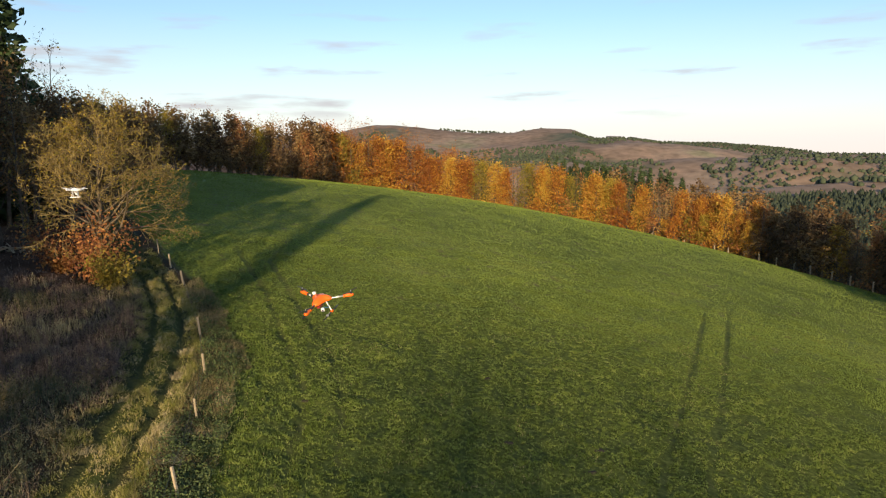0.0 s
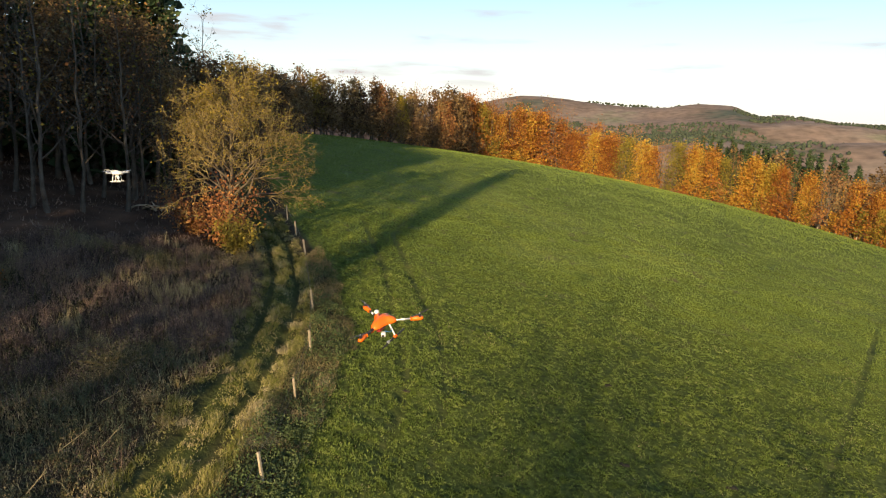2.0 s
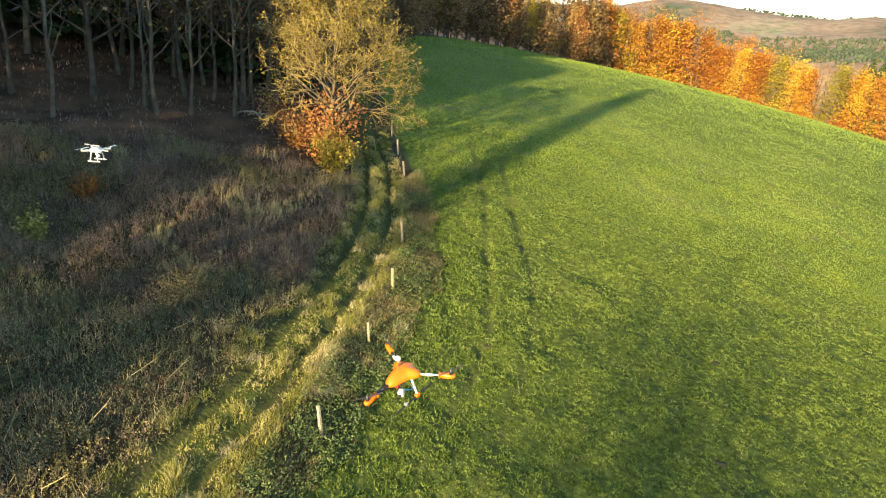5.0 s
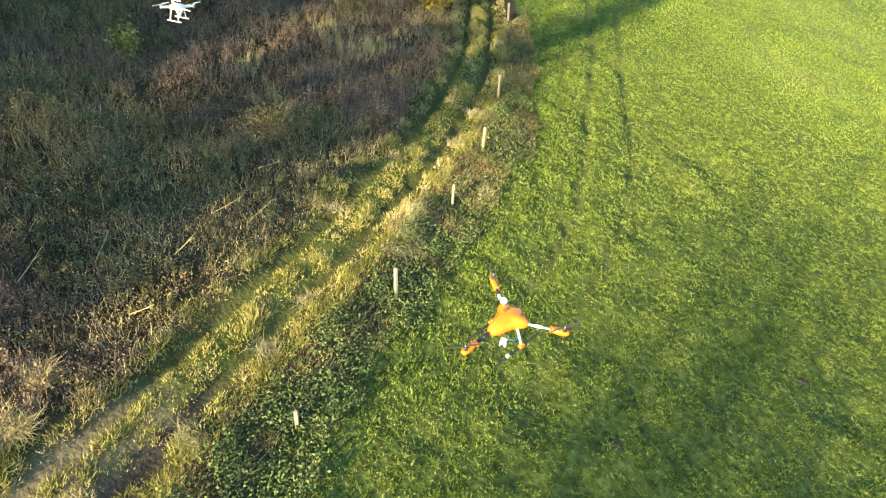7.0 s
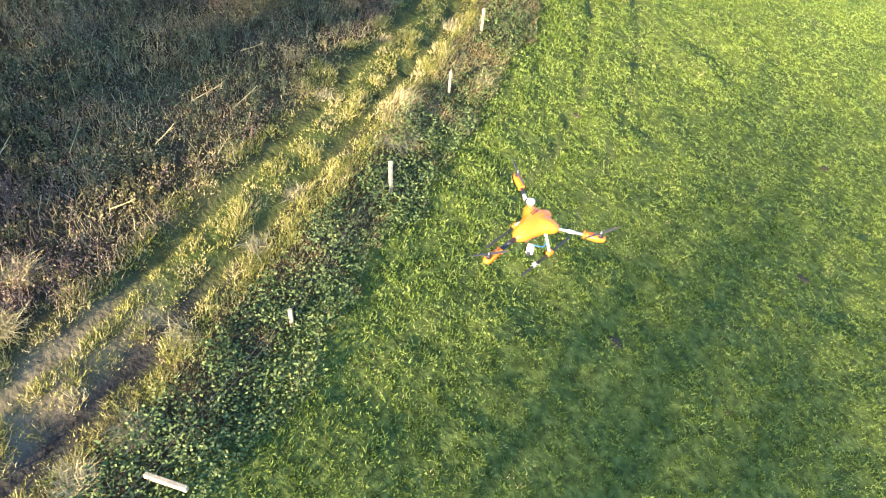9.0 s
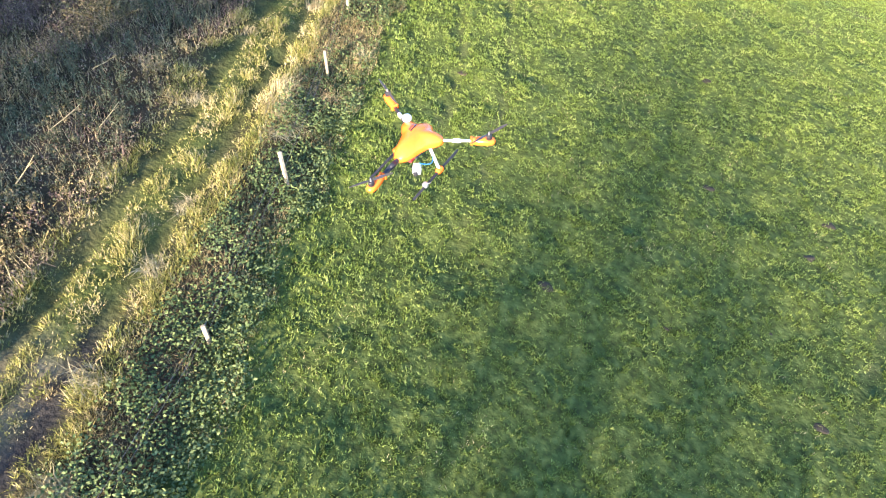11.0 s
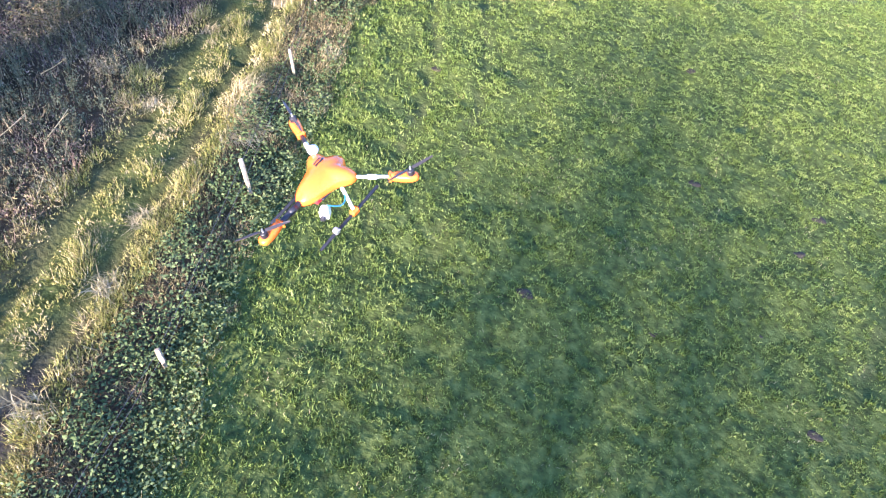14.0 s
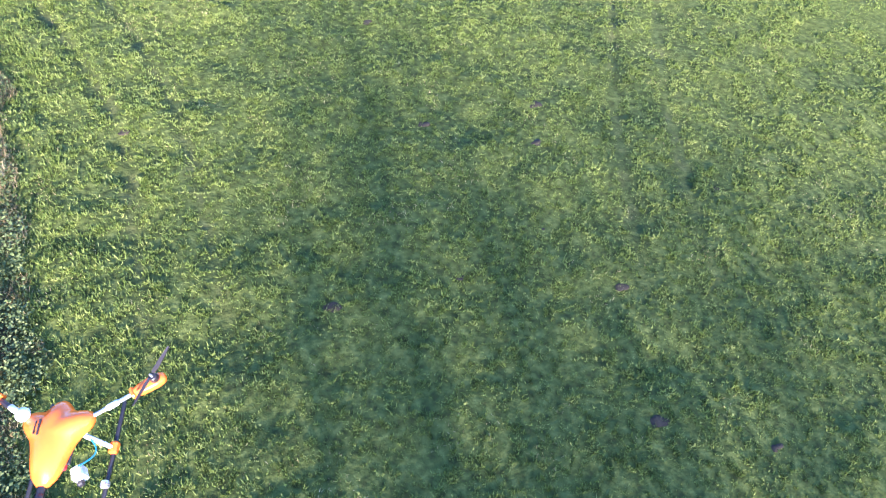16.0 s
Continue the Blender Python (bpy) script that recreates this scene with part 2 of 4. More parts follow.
track_x = curve_x([(-7.7, -30), (-7.95, 4), (-8.1, 7.5), (-8.22, 10), (-8.65, 14), (-8.8, 16), (-9.06, 18), (-9.3, 20), (-9.55, 22), (-10.05, 24), (-10.35, 25.4), (-11.4, 28.3), (-13.6, 32.5), (-16.2, 36.2), (-21.8, 45), (-34, 70)])
field_x = curve_x([(-5.0, -30), (-5.3, 9.7), (-5.6, 12.5), (-6.0, 14.6), (-6.4, 18.7), (-6.7, 20), (-7.4, 25.3), (-9.2, 28.6), (-10.8, 31.9), (-14, 36.5), (-20, 45), (-33, 70)])
LANES = [curve_x(p) for p in (
    [(-3.9, 14), (-4.3, 21), (-4.7, 23.1), (-5.4, 25.4), (-6.5, 28.1), (-8.2, 32.8), (-12, 41)],
    [(-2.5, 14), (-2.9, 21), (-3.2, 23), (-4.1, 26.6), (-5.2, 29.2), (-6.1, 31), (-9.5, 39)],
    [(4.6, 12), (8.1, 21.2), (10.7, 26.4), (15.1, 35.7), (20.3, 46.9)],
    [(6.3, 12), (9.7, 21.2), (12.3, 26.4), (16.7, 35.7), (21.8, 46.9)])]


def wheel(x, y):
    """1 in the tractor's wheel lines on the meadow, 0 beside them."""
    on_line = sum(np.exp(-(((x - f(y)) / 0.2) ** 2)) for f in LANES)
    return 0.9 * np.minimum(1, on_line) * np.clip((y - 14) / 3, 0, 1) * np.clip((47 - y) / 9, 0, 1)


HILL = [(0, 0, -0.029), (0, 1, 5.444), (0, 2, -0.433), (0, 3, -0.782), (1, 0, -8.236), (1, 1, 1.428), (1, 2, -0.462), (2, 0, -0.345), (2, 1, -1.835), (3, 0, -0.549)]
SKYLINE_AZ = [-180, -40, -20, -4.5, 3.8, 7, 9.5, 12, 13.8, 16.7, 22.5, 24.5, 29.3, 35, 60, 180]
SKYLINE_EL = [1.0, 1.0, 1.6, 2.25, 1.75, 1.85, 2.25, 2.2, 1.6, 1.45, 0.85, 0.55, 0.3, -0.1, 0.5, 1.0]


def hash_noise(x, y, scale, seed=0):
    """Smooth value noise on arrays."""
    x, y = np.asarray(x) / scale + seed * 17.3, np.asarray(y) / scale - seed * 9.1
    ix, iy = np.floor(x), np.floor(y)
    fx, fy = x - ix, y - iy
    fx, fy = fx * fx * (3 - 2 * fx), fy * fy * (3 - 2 * fy)

    def h(a, b):
        s = np.sin(a * 127.1 + b * 311.7) * 43758.5453
        return s - np.floor(s)
    return (h(ix, iy) * (1 - fx) + h(ix + 1, iy) * fx) * (1 - fy) + (h(ix, iy + 1) * (1 - fx) + h(ix + 1, iy + 1) * fx) * fy - 0.5


def ground_z(x, y):
    x, y = np.asarray(x, float), np.asarray(y, float)
    cx, cy = x, y - 55
    r = np.hypot(cx, cy)
    far = np.maximum(0, r - 105)
    s = np.minimum(1, 105 / np.maximum(r, 1e-6))
    u, v = cx * s / 50, (cy * s + 40) / 50
    z = sum(c * u**i * v**j for i, j, c in HILL)
    az = np.degrees(np.arctan2(x, y))
    right = np.clip((az + 12) / 18, 0, 1) * np.clip((150 - az) / 30, 0, 1)
    z = z + (1 - right) * 0.05 * np.minimum(far, 300)
    fall = right * np.interp(far, [0, 40, 120, 300, 900, 1300, 4500], [0, -3, -20, -76, -66, -45, -45])
    z = z + fall
    d = np.hypot(x, y)
    el = np.interp(az, SKYLINE_AZ, SKYLINE_EL)
    top = 10 + 2600 * np.tan(np.radians(el)) - 5
    mid = 10 + 900 * np.tan(np.radians(np.interp(az, [-180, 14, 18, 26, 34, 60], [-4, -4, -3.0, -2.2, -1.5, -1.5])))
    w_mid = np.interp(d, [350, 900, 1250], [0, 1, 0])
    w_top = np.interp(d, [1100, 1900, 2600, 3400, 4800], [0, 0.5, 1, 0.7, 0.6])
    z = np.where(d > 300, z * (1 - np.maximum(w_mid, w_top)) + np.where(w_top > w_mid, w_top * top, w_mid * mid), z)
    rough = np.clip((d - 250) / 800, 0, 1)
    z = z + np.interp(d, [700, 1100, 1900, 2350], [0, 1, 1, 0]) * (hash_noise(x, y, 520, 12) * 130 + hash_noise(x, y, 230, 13) * 45)
    z = z + rough * (hash_noise(x, y, 420, 1) * 46 + hash_noise(x, y, 150, 2) * 14 + hash_noise(x, y, 45, 3) * 3)
    near = np.clip((60 - np.hypot(x, y - 20)) / 30, 0, 1)
    z = z + near * (hash_noise(x, y, 1.3, 4) * 0.16 + hash_noise(x, y, 0.6, 5) * 0.12)
    t = np.abs(x - track_x(y))
    inside = near * (y < 40)
    scrub = inside * np.clip((track_x(y) - 1.4 - x) / 1.2, 0, 1)
    z = z + scrub * (0.15 + hash_noise(x, y, 3.1, 6) * 0.5 + hash_noise(x, y, 1.1, 7) * 0.25)
    z = z - near * 0.08 * wheel(x, y)
    z = z - inside * 0.16 * np.exp(-(((t - 0.55) / 0.19) ** 2))
    return z


def on(x, y, lift=0.0):
    return (x, y, float(ground_z(x, y)) + lift)


def build_ground():
    az = np.concatenate([np.arange(-180, -48, 3.0), np.arange(-48, -12, 0.5), np.arange(-12, 44, 0.28), np.arange(44, 180, 3.0)])
    rr = np.concatenate([[0.002], np.arange(0.15, 42, 0.28), 42 * 1.03 ** np.arange(1, 200)])
    rr = rr[rr < 4600]
    A, R = np.meshgrid(np.radians(az), rr)
    x, y = R * np.sin(A), R * np.cos(A) + 14 * np.clip(1 - R / 300, 0, 1)
    z = ground_z(x, y)
    V = np.stack([x, y, z], -1).reshape(-1, 3)
    n, m = A.shape
    i, j = np.meshgrid(np.arange(n - 1), np.arange(m), indexing="ij")
    jn = (j + 1) % m
    F = np.stack([i * m + j, i * m + jn, (i + 1) * m + jn, (i + 1) * m + j], -1).reshape(-1, 4)[:, ::-1]
    me = mesh_of("ground", V, F, M_GROUND, smooth=True)
    X, Y = V[:, 0], V[:, 1]
    wob = hash_noise(X, Y, 1.3, 8) * 0.8
    brush = np.clip((field_x(Y) - X + wob) / 0.4, 0, 1)
    forest = np.clip((np.hypot(X, Y - 55) - 100) / 6, 0, 1)
    wooded = (X < track_x(Y) - 4) & (Y < 45)
    forest = np.maximum(forest, wooded * np.clip((Y - np.interp(X, [-44, -25.5, -17], [2, 22.5, 28.5]) + 2 * wob) / 1.5, 0, 1))
    lane = np.clip(1.25 - np.abs(X - track_x(Y)), 0, 1) * (Y < 48)
    dirt = np.exp(-(((np.abs(X - track_x(Y)) - 0.55) / 0.24) ** 2)) * np.clip((11.5 - Y) / 2, 0.03, 1) * (Y < 40)
    dirt = np.maximum(dirt, np.exp(-(((X - track_x(Y) - 0.2) / 0.5) ** 4)) * np.clip((11 - Y + hash_noise(X, Y, 0.8, 9) * 2) / 1.5, 0, 1))
    # near-black band along the right rut, ending at about y = 12
    dark_rut = np.exp(-(((X - track_x(Y) - 0.6) / 0.27) ** 4)) * np.clip((12.2 - Y + hash_noise(X, Y, 0.6, 19)) / 0.8, 0, 1)
    hill = np.clip((np.hypot(X, Y) - 300) / 250, 0, 1)
    for name, val in (("brush", brush), ("forest", forest), ("hill", hill), ("lane", lane), ("dirt", dirt), ("wheel", 0.8 * wheel(X, Y)), ("near_turf", np.clip((42 - np.hypot(X, Y)) / 14, 0, 1)), ("dark_rut", dark_rut)):
        at = me.attributes.new(name, "FLOAT", "POINT")
        at.data.foreach_set("value", val.astype(np.float32))
    return tagged(new("ground", me), "rolling autumn meadow with a rutted track, wooded hills beyond", "ground", kind="structure")


def ground_material():
    m = bpy.data.materials.new("ground")
    m.use_nodes = True
    n, k = m.node_tree.nodes, m.node_tree.links
    b = n["Principled BSDF"]
    b.inputs["Roughness"].default_value = 0.9
    b.inputs["Specular IOR Level"].default_value = 0.1
    geo = n.new("ShaderNodeNewGeometry")

    def noise_ramp(scale, colours, detail=4):
        t = n.new("ShaderNodeTexNoise")
        t.inputs["Scale"].default_value, t.inputs["Detail"].default_value = scale, detail
        k.new(geo.outputs["Position"], t.inputs["Vector"])
        r = n.new("ShaderNodeValToRGB")
        while len(r.color_ramp.elements) < len(colours):
            r.color_ramp.elements.new(0.5)
        for i, c in enumerate(colours):
            r.color_ramp.elements[i].position = 0.3 + 0.4 * i / (len(colours) - 1)
            r.color_ramp.elements[i].color = (*c, 1)
        k.new(t.outputs[0], r.inputs[0])
        return r.outputs[0], t.outputs[0]

    def over(low, high, name):
        a = n.new("ShaderNodeAttribute")
        a.attribute_name = name
        x = n.new("ShaderNodeMix")
        x.data_type = "RGBA"
        k.new(a.outputs["Fac"], x.inputs[0])
        k.new(low, x.inputs[6])
        k.new(high, x.inputs[7])
        return x.outputs[2]

    meadow, _ = noise_ramp(0.12, [(0.1, 0.13, 0.022), (0.13, 0.165, 0.029), (0.165, 0.195, 0.042)], 8)
    turf, _ = noise_ramp(7, [(0.4, 0.38, 0.35), (0.95, 0.95, 0.9), (1.6, 1.55, 1.5)], 8)
    both = n.new("ShaderNodeMix")
    both.data_type, both.blend_type = "RGBA", "MULTIPLY"
    both.inputs[0].default_value = 1.0
    k.new(meadow, both.inputs[6])
    k.new(turf, both.inputs[7])
    meadow = both.outputs[2]
    scrub, _ = noise_ramp(0.8, [(0.022, 0.02, 0.012), (0.045, 0.036, 0.02), (0.075, 0.055, 0.034)], 8)
    lane, _ = noise_ramp(2.2, [(0.03, 0.04, 0.01), (0.06, 0.075, 0.02), (0.1, 0.11, 0.034)], 8)
    dirt, _ = noise_ramp(2.5, [(0.07, 0.058, 0.042), (0.12, 0.098, 0.07), (0.17, 0.14, 0.1)], 8)
    # hill wood colours, lightened and greyed in place of distance haze
    woods, _ = noise_ramp(0.0035, [(0.1, 0.115, 0.08), (0.21, 0.155, 0.115), (0.26, 0.19, 0.145), (0.26, 0.205, 0.16), (0.24, 0.26, 0.14)], 6)
    crowns, _ = noise_ramp(0.035, [(0.6, 0.6, 0.62), (0.95, 0.95, 0.95), (1.25, 1.22, 1.2)], 6)
    canopy = n.new("ShaderNodeMix")
    canopy.data_type, canopy.blend_type = "RGBA", "MULTIPLY"
    canopy.inputs[0].default_value = 1.0
    k.new(woods, canopy.inputs[6])
    k.new(crowns, canopy.inputs[7])
    woods = canopy.outputs[2]
    thatch, spot = noise_ramp(0.9, [(0.07, 0.07, 0.028), (0.1, 0.095, 0.04), (0.13, 0.12, 0.06)], 8)
    sparse = n.new("ShaderNodeMapRange")
    sparse.inputs[1].default_value, sparse.inputs[2].default_value = 0.58, 0.75
    k.new(spot, sparse.inputs[0])
    worn_turf = n.new("ShaderNodeMix")
    worn_turf.data_type = "RGBA"
    k.new(sparse.outputs[0], worn_turf.inputs[0])
    k.new(meadow, worn_turf.inputs[6])
    k.new(thatch, worn_turf.inputs[7])
    meadow = worn_turf.outputs[2]
    # darker green under the near tufts, so their gaps look dark; gone by 42 m
    near_turf, _ = noise_ramp(6, [(0.03, 0.04, 0.011), (0.065, 0.085, 0.02), (0.11, 0.135, 0.036)], 8)
    c = over(meadow, near_turf, "near_turf")
    c = over(c, scrub, "brush")
    c = over(c, lane, "lane")
    c = over(c, dirt, "dirt")
    dark_rut, _ = noise_ramp(4, [(0.012, 0.012, 0.013), (0.02, 0.02, 0.021), (0.032, 0.031, 0.031)], 8)
    c = over(c, dark_rut, "dark_rut")
    worn, _ = noise_ramp(1.5, [(0.03, 0.045, 0.012), (0.06, 0.075, 0.022), (0.1, 0.1, 0.04)], 6)
    c = over(c, worn, "wheel")
    litter, _ = noise_ramp(0.7, [(0.05, 0.032, 0.022), (0.09, 0.056, 0.038), (0.14, 0.085, 0.055)], 8)
    c = over(c, litter, "forest")
    c = over(c, woods, "hill")
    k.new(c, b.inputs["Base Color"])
    t = n.new("ShaderNodeTexNoise")
    t.inputs["Scale"].default_value, t.inputs["Detail"].default_value = 9, 8
    k.new(geo.outputs["Position"], t.inputs["Vector"])
    bm = n.new("ShaderNodeBump")
    bm.inputs["Strength"].default_value, bm.inputs["Distance"].default_value = 0.8, 0.06
    k.new(t.outputs[0], bm.inputs["Height"])
    k.new(bm.outputs[0], b.inputs["Normal"])
    return m


M_GROUND = ground_material()
build_ground()


# ---- trees ----
def grow(rng, height, radius, limbs, spread, levels, up=0.35, bare=0.3, wiggle=0.12, twigs=4, thin=0.006, fine=2):
    """Paths of a tree: a leader and limbs that fork. Returns paths by thickness (limb, twig) and the twig ends."""
    limb_paths, twig_paths, ends = [], [], []

    def shoot(p, d, length, r, level):
        steps = 4 if level < 2 else fine
        path = [(p.copy(), r)]
        for s in range(steps):
            d = d + rng.normal(0, wiggle, 3) + np.array([0, 0, up * 0.12])
            d = d / np.linalg.norm(d)
            p = p + d * length / steps
            path.append((p.copy(), r * (1 - 0.75 * (s + 1) / steps)))
        (limb_paths if level < 2 else twig_paths).append(path)
        if level >= levels:
            ends.extend(q[0] for q in path[-3:])
            return
        for q in range(twigs + (level == 0)):
            f = rng.uniform(0.25, 1.0)
            i = min(int(f * steps), steps - 1)
            o = rng.normal(0, 1, 3)
            o -= (o @ d) * d
            o /= np.linalg.norm(o)
            dd = d * 0.75 + o * 0.7
            dd /= np.linalg.norm(dd)
            shoot(path[i + 1][0], dd, length * rng.uniform(0.4, 0.62), max(path[i + 1][1] * 0.75, thin), level + 1)

    n = 9
    trunk, p, d = [], np.zeros(3), np.array([0, 0, 1.0])
    for s in range(n + 1):
        trunk.append((p.copy(), radius * (1 - 0.9 * s / n) * (1.35 if s == 0 else 1)))
        d = np.array([0, 0, 1.0]) + rng.normal(0, wiggle * 0.5, 3)
        p = p + d * height / n
    for q in range(limbs):
        f = bare + (1 - bare) * (q + rng.uniform(0, 1)) / limbs
        i = min(int(f * n), n - 1)
        g = f * n - i
        at = trunk[i][0] * (1 - g) + trunk[i + 1][0] * g
        a = q * 2.4 + rng.uniform(-0.5, 0.5)
        d = np.array([math.cos(a), math.sin(a), rng.uniform(0.25, 0.8) + up * f])
        d /= np.linalg.norm(d)
        shoot(at, d, spread * (1.15 - 0.75 * (f - bare) / (1 - bare)) * rng.uniform(0.8, 1.15), trunk[i][1] * 0.5, 1)
    return [trunk] + limb_paths, twig_paths, np.array(ends)


def tree(name, rng, height, radius, limbs, spread, levels, bark, leaf, leaf_size, per_end, scatter, label, up=0.35, bare=0.3, twigs=4, twig_mat=None, flat=0.6, keep=1.0, thin=0.008, fine=2, sides=4, twigs_shown=True):
    t = base(name, (0, 0, 0), label, "tree")
    limb, twig, ends = grow(rng, height, radius, limbs, spread, levels, up, bare, twigs=twigs, thin=thin, fine=fine)
    V, F = tubes(limb, sides)
    hang("trunk", mesh_of("trunk", V, F, bark, True), t)
    if twig and twigs_shown:
        V, F = tubes(twig, 3)
        tagged(hang("branchwork", mesh_of("branchwork", V, F, twig_mat or bark, True), t), kind="stuff")
    if leaf:
        ends = ends[rng.uniform(0, 1, len(ends)) < keep]
        V, F = leaves(rng, ends, leaf_size, flat, per_end, scatter)
        tagged(hang("crown", mesh_of("crown", V, F, leaf), t), kind="stuff")
    return t


def spruce(rng, height, width, label):
    t = base("spruce_tree", (0, 0, 0), label, "tree")
    V, F = tubes([[((0, 0, 0), 0.022 * height * 0.8), ((0.05, 0, height * 0.5), 0.012 * height), ((0, 0, height), 0.01)]], 6)
    hang("trunk", mesh_of("trunk", V, F, M_DARKBARK, True), t)
    cs, ds, ss = [], [], []
    whorls = int(height * 2.2)
    for w in range(whorls):
        f = 0.06 + 0.94 * w / whorls
        L = width * (1 - f) ** 0.85 + 0.15
        for q in range(int(6 + 4 * (1 - f))):
            a = rng.uniform(0, 2 * np.pi)
            ln = L * rng.uniform(0.65, 1.1)
            for s in np.arange(0.2, 1.01, 0.2):
                droop = -0.32 * ln * s + 0.18 * ln * s * s
                cs.append((math.cos(a) * ln * s, math.sin(a) * ln * s, height * f + droop))
                ss.append(0.3 + 0.75 * (1 - f) ** 0.6)
    V, F = leaves(rng, cs, np.array(ss)[:, None], 0.45, 1, 0.12)
    tagged(hang("crown", mesh_of("crown", V, F, M_NEEDLE), t), kind="stuff")
    return t


def put(proto, x, y, s=1.0, turn=0.0, lift=-0.1, sz=None):
    ob = copy_thing(proto, pose(*on(x, y, lift), 0, 0, turn))
    ob.scale = (s, s, sz or s)
    return ob

# ---- the left wood, the big bare tree ----
bare_tree = tree("bare_tree", np.random.default_rng(3), 7.2, 0.2, 42, 2.75, 4, M_BARK, M_OLIVE, 0.1, 1, 0.1, "broad half-bare tree with olive yellow twigs above a red bush", up=0.3, bare=0.2, twigs=5, twig_mat=M_TWIG, keep=0.5, thin=0.013, fine=3)
bare_tree.location = on(-15.6, 31.6, -0.1)
SLENDER = "tall slender woodland tree with thin brown foliage in shade"
slender = [tree("woodland_tree", np.random.default_rng(20 + i), 12, 0.12, 15, 2.6, 3, M_DARKBARK, (M_OLIVE, M_WEED, M_RUST)[i], 0.2, 1, 0.2, SLENDER, up=0.9, bare=0.2, twigs=3, keep=(0.5, 0.5, 0.3)[i]) for i in range(3)]
BEECH = "beech tree in orange and yellow autumn leaf at the field edge"
beech = [tree("beech_tree", np.random.default_rng(40 + i), 10.5, 0.2, 28, 3.0, 2, M_DARKBARK, (M_BEECH, M_BEECH, M_OLIVE, M_RUST)[i], 0.34, 8, 0.48, BEECH, up=0.9, bare=0.02, twigs=5, sides=3, twigs_shown=False) for i in range(4)]
brown = [tree("bare_beech_tree", np.random.default_rng(60 + i), 11.5, 0.17, 18, 2.9, 3, M_DARKBARK, M_RUST, 0.22, 2, 0.3, "nearly bare brown beech tree at the field edge", up=1.0, bare=0.12, twigs=3, twig_mat=M_TWIG, keep=0.25, sides=3) for i in range(2)]
near_oak = [tree("brown_oak_tree", np.random.default_rng(170 + i), 10.8, 0.19, 26, 2.8, 2, M_DARKBARK, M_OAK, 0.22, 7, 0.4, "dull brown oak tree inside the dark wood", up=0.8, bare=0.25, twigs=5, sides=4) for i in range(2)]
oak = [tree("brown_oak_tree", np.random.default_rng(70 + i), 10.8, 0.19, 28, 3.0, 2, M_DARKBARK, M_OAK, 0.5, 3, 0.5, "dense dull brown oak tree at the wood edge", up=0.8, bare=0.02, twigs=5, sides=3, twigs_shown=False) for i in range(2)]
low = [tree("edge_shrub", np.random.default_rng(75 + i), 4.2, 0.1, 12, 1.9, 2, M_DARKBARK, (M_BEECH, M_OLIVE, M_RUST, M_OAK)[i], 0.38, 4, 0.35, "low leafy shrub at the foot of the wood edge", up=0.8, bare=0.02, twigs=4, sides=3, twigs_shown=False) for i in range(4)]
spruces = [spruce(np.random.default_rng(80 + i), 18, 3.4, "dark green spruce tree among bare woodland trees") for i in range(2)]

shade_tree = tree("leafless_tree", np.random.default_rng(90), 12, 0.17, 30, 3.0, 3, M_DARKBARK, None, 0, 0, 0, "tall leafless tree added out of view behind the meadow to shade it", up=0.8, bare=0.1, twigs=4, thin=0.016)
rng = np.random.default_rng(5)
k = 0
# wood beside the brush, front row first
for row, (dx, dy) in enumerate(((0, 0), (-1.5, 3), (-3, 6), (-5, 9.5))):
    for s in np.linspace(0, 1, 15 + 2 * row):
        x = np.interp(s, [0, 0.45, 1], [-18.5, -25.5, -44]) + dx + rng.uniform(-0.9, 0.9)
        y = np.interp(s, [0, 0.45, 1], [34.5, 28.5, 8]) + dy + rng.uniform(-0.9, 0.9)
        kind, less = (near_oak[k // 2 % 2], 0.85) if row and k % 2 else (slender[k % 3], 1.0)
        put(kind, x, y, less * rng.uniform(0.75, 1.0) * np.interp(s, [0, 0.3, 1], [0.72, 1.0, 1.2]) + 0.05 * row, rng.uniform(0, 360))
        k += 1
for x, y, s in ((-27.2, 42.5, 1.15), (-25.4, 41.2, 0.88), (-26.6, 39.6, 0.8), (-28.6, 42.5, 0.9), (-27.6, 37.4, 0.75), (-29.5, 42, 1.0), (-32, 39, 1.1), (-34.5, 43, 1.15), (-36, 37, 1.1), (-40, 36, 1.15), (-39, 42, 1.2), (-43, 32, 1.1), (-47, 30, 1.2), (-46, 37, 1.25), (-37, 48, 1.1), (-42, 42, 1.2), (-50, 24, 1.2), (-49, 33, 1.25)):
    put(spruces[k % 2], x, y, s, rng.uniform(0, 360))
    k += 1
# wood edge from the big tree up to the top of the field
for row in range(3):
    for s in np.linspace(0, 1, 22):
        x = np.interp(s, [0, 0.35, 1], [-22, -28, -37]) - row * 3.2 + rng.uniform(-1, 1)
        y = np.interp(s, [0, 0.35, 1], [42, 60, 92]) + row * 2 + rng.uniform(-1, 1)
        kind = brown[k % 2] if row == 2 else oak[k % 2] if row == 1 or k % 3 else (brown + slender)[k % 5]
        put(kind, x, y, rng.uniform(0.5, 0.58) + 0.045 * row, rng.uniform(0, 360))
        k += 1
# far field edge
EDGE = [(-36, 90), (-30, 106), (-21.6, 124), (-14, 140.5), (-3.7, 151.5), (9.7, 143.5), (17.7, 135.5), (30, 123), (43.8, 105), (48.5, 90), (52, 76), (54.5, 64)]
ex, ey = np.array([p[0] for p in EDGE]), np.array([p[1] for p in EDGE])
el = np.concatenate([[0], np.cumsum(np.hypot(np.diff(ex), np.diff(ey)))])


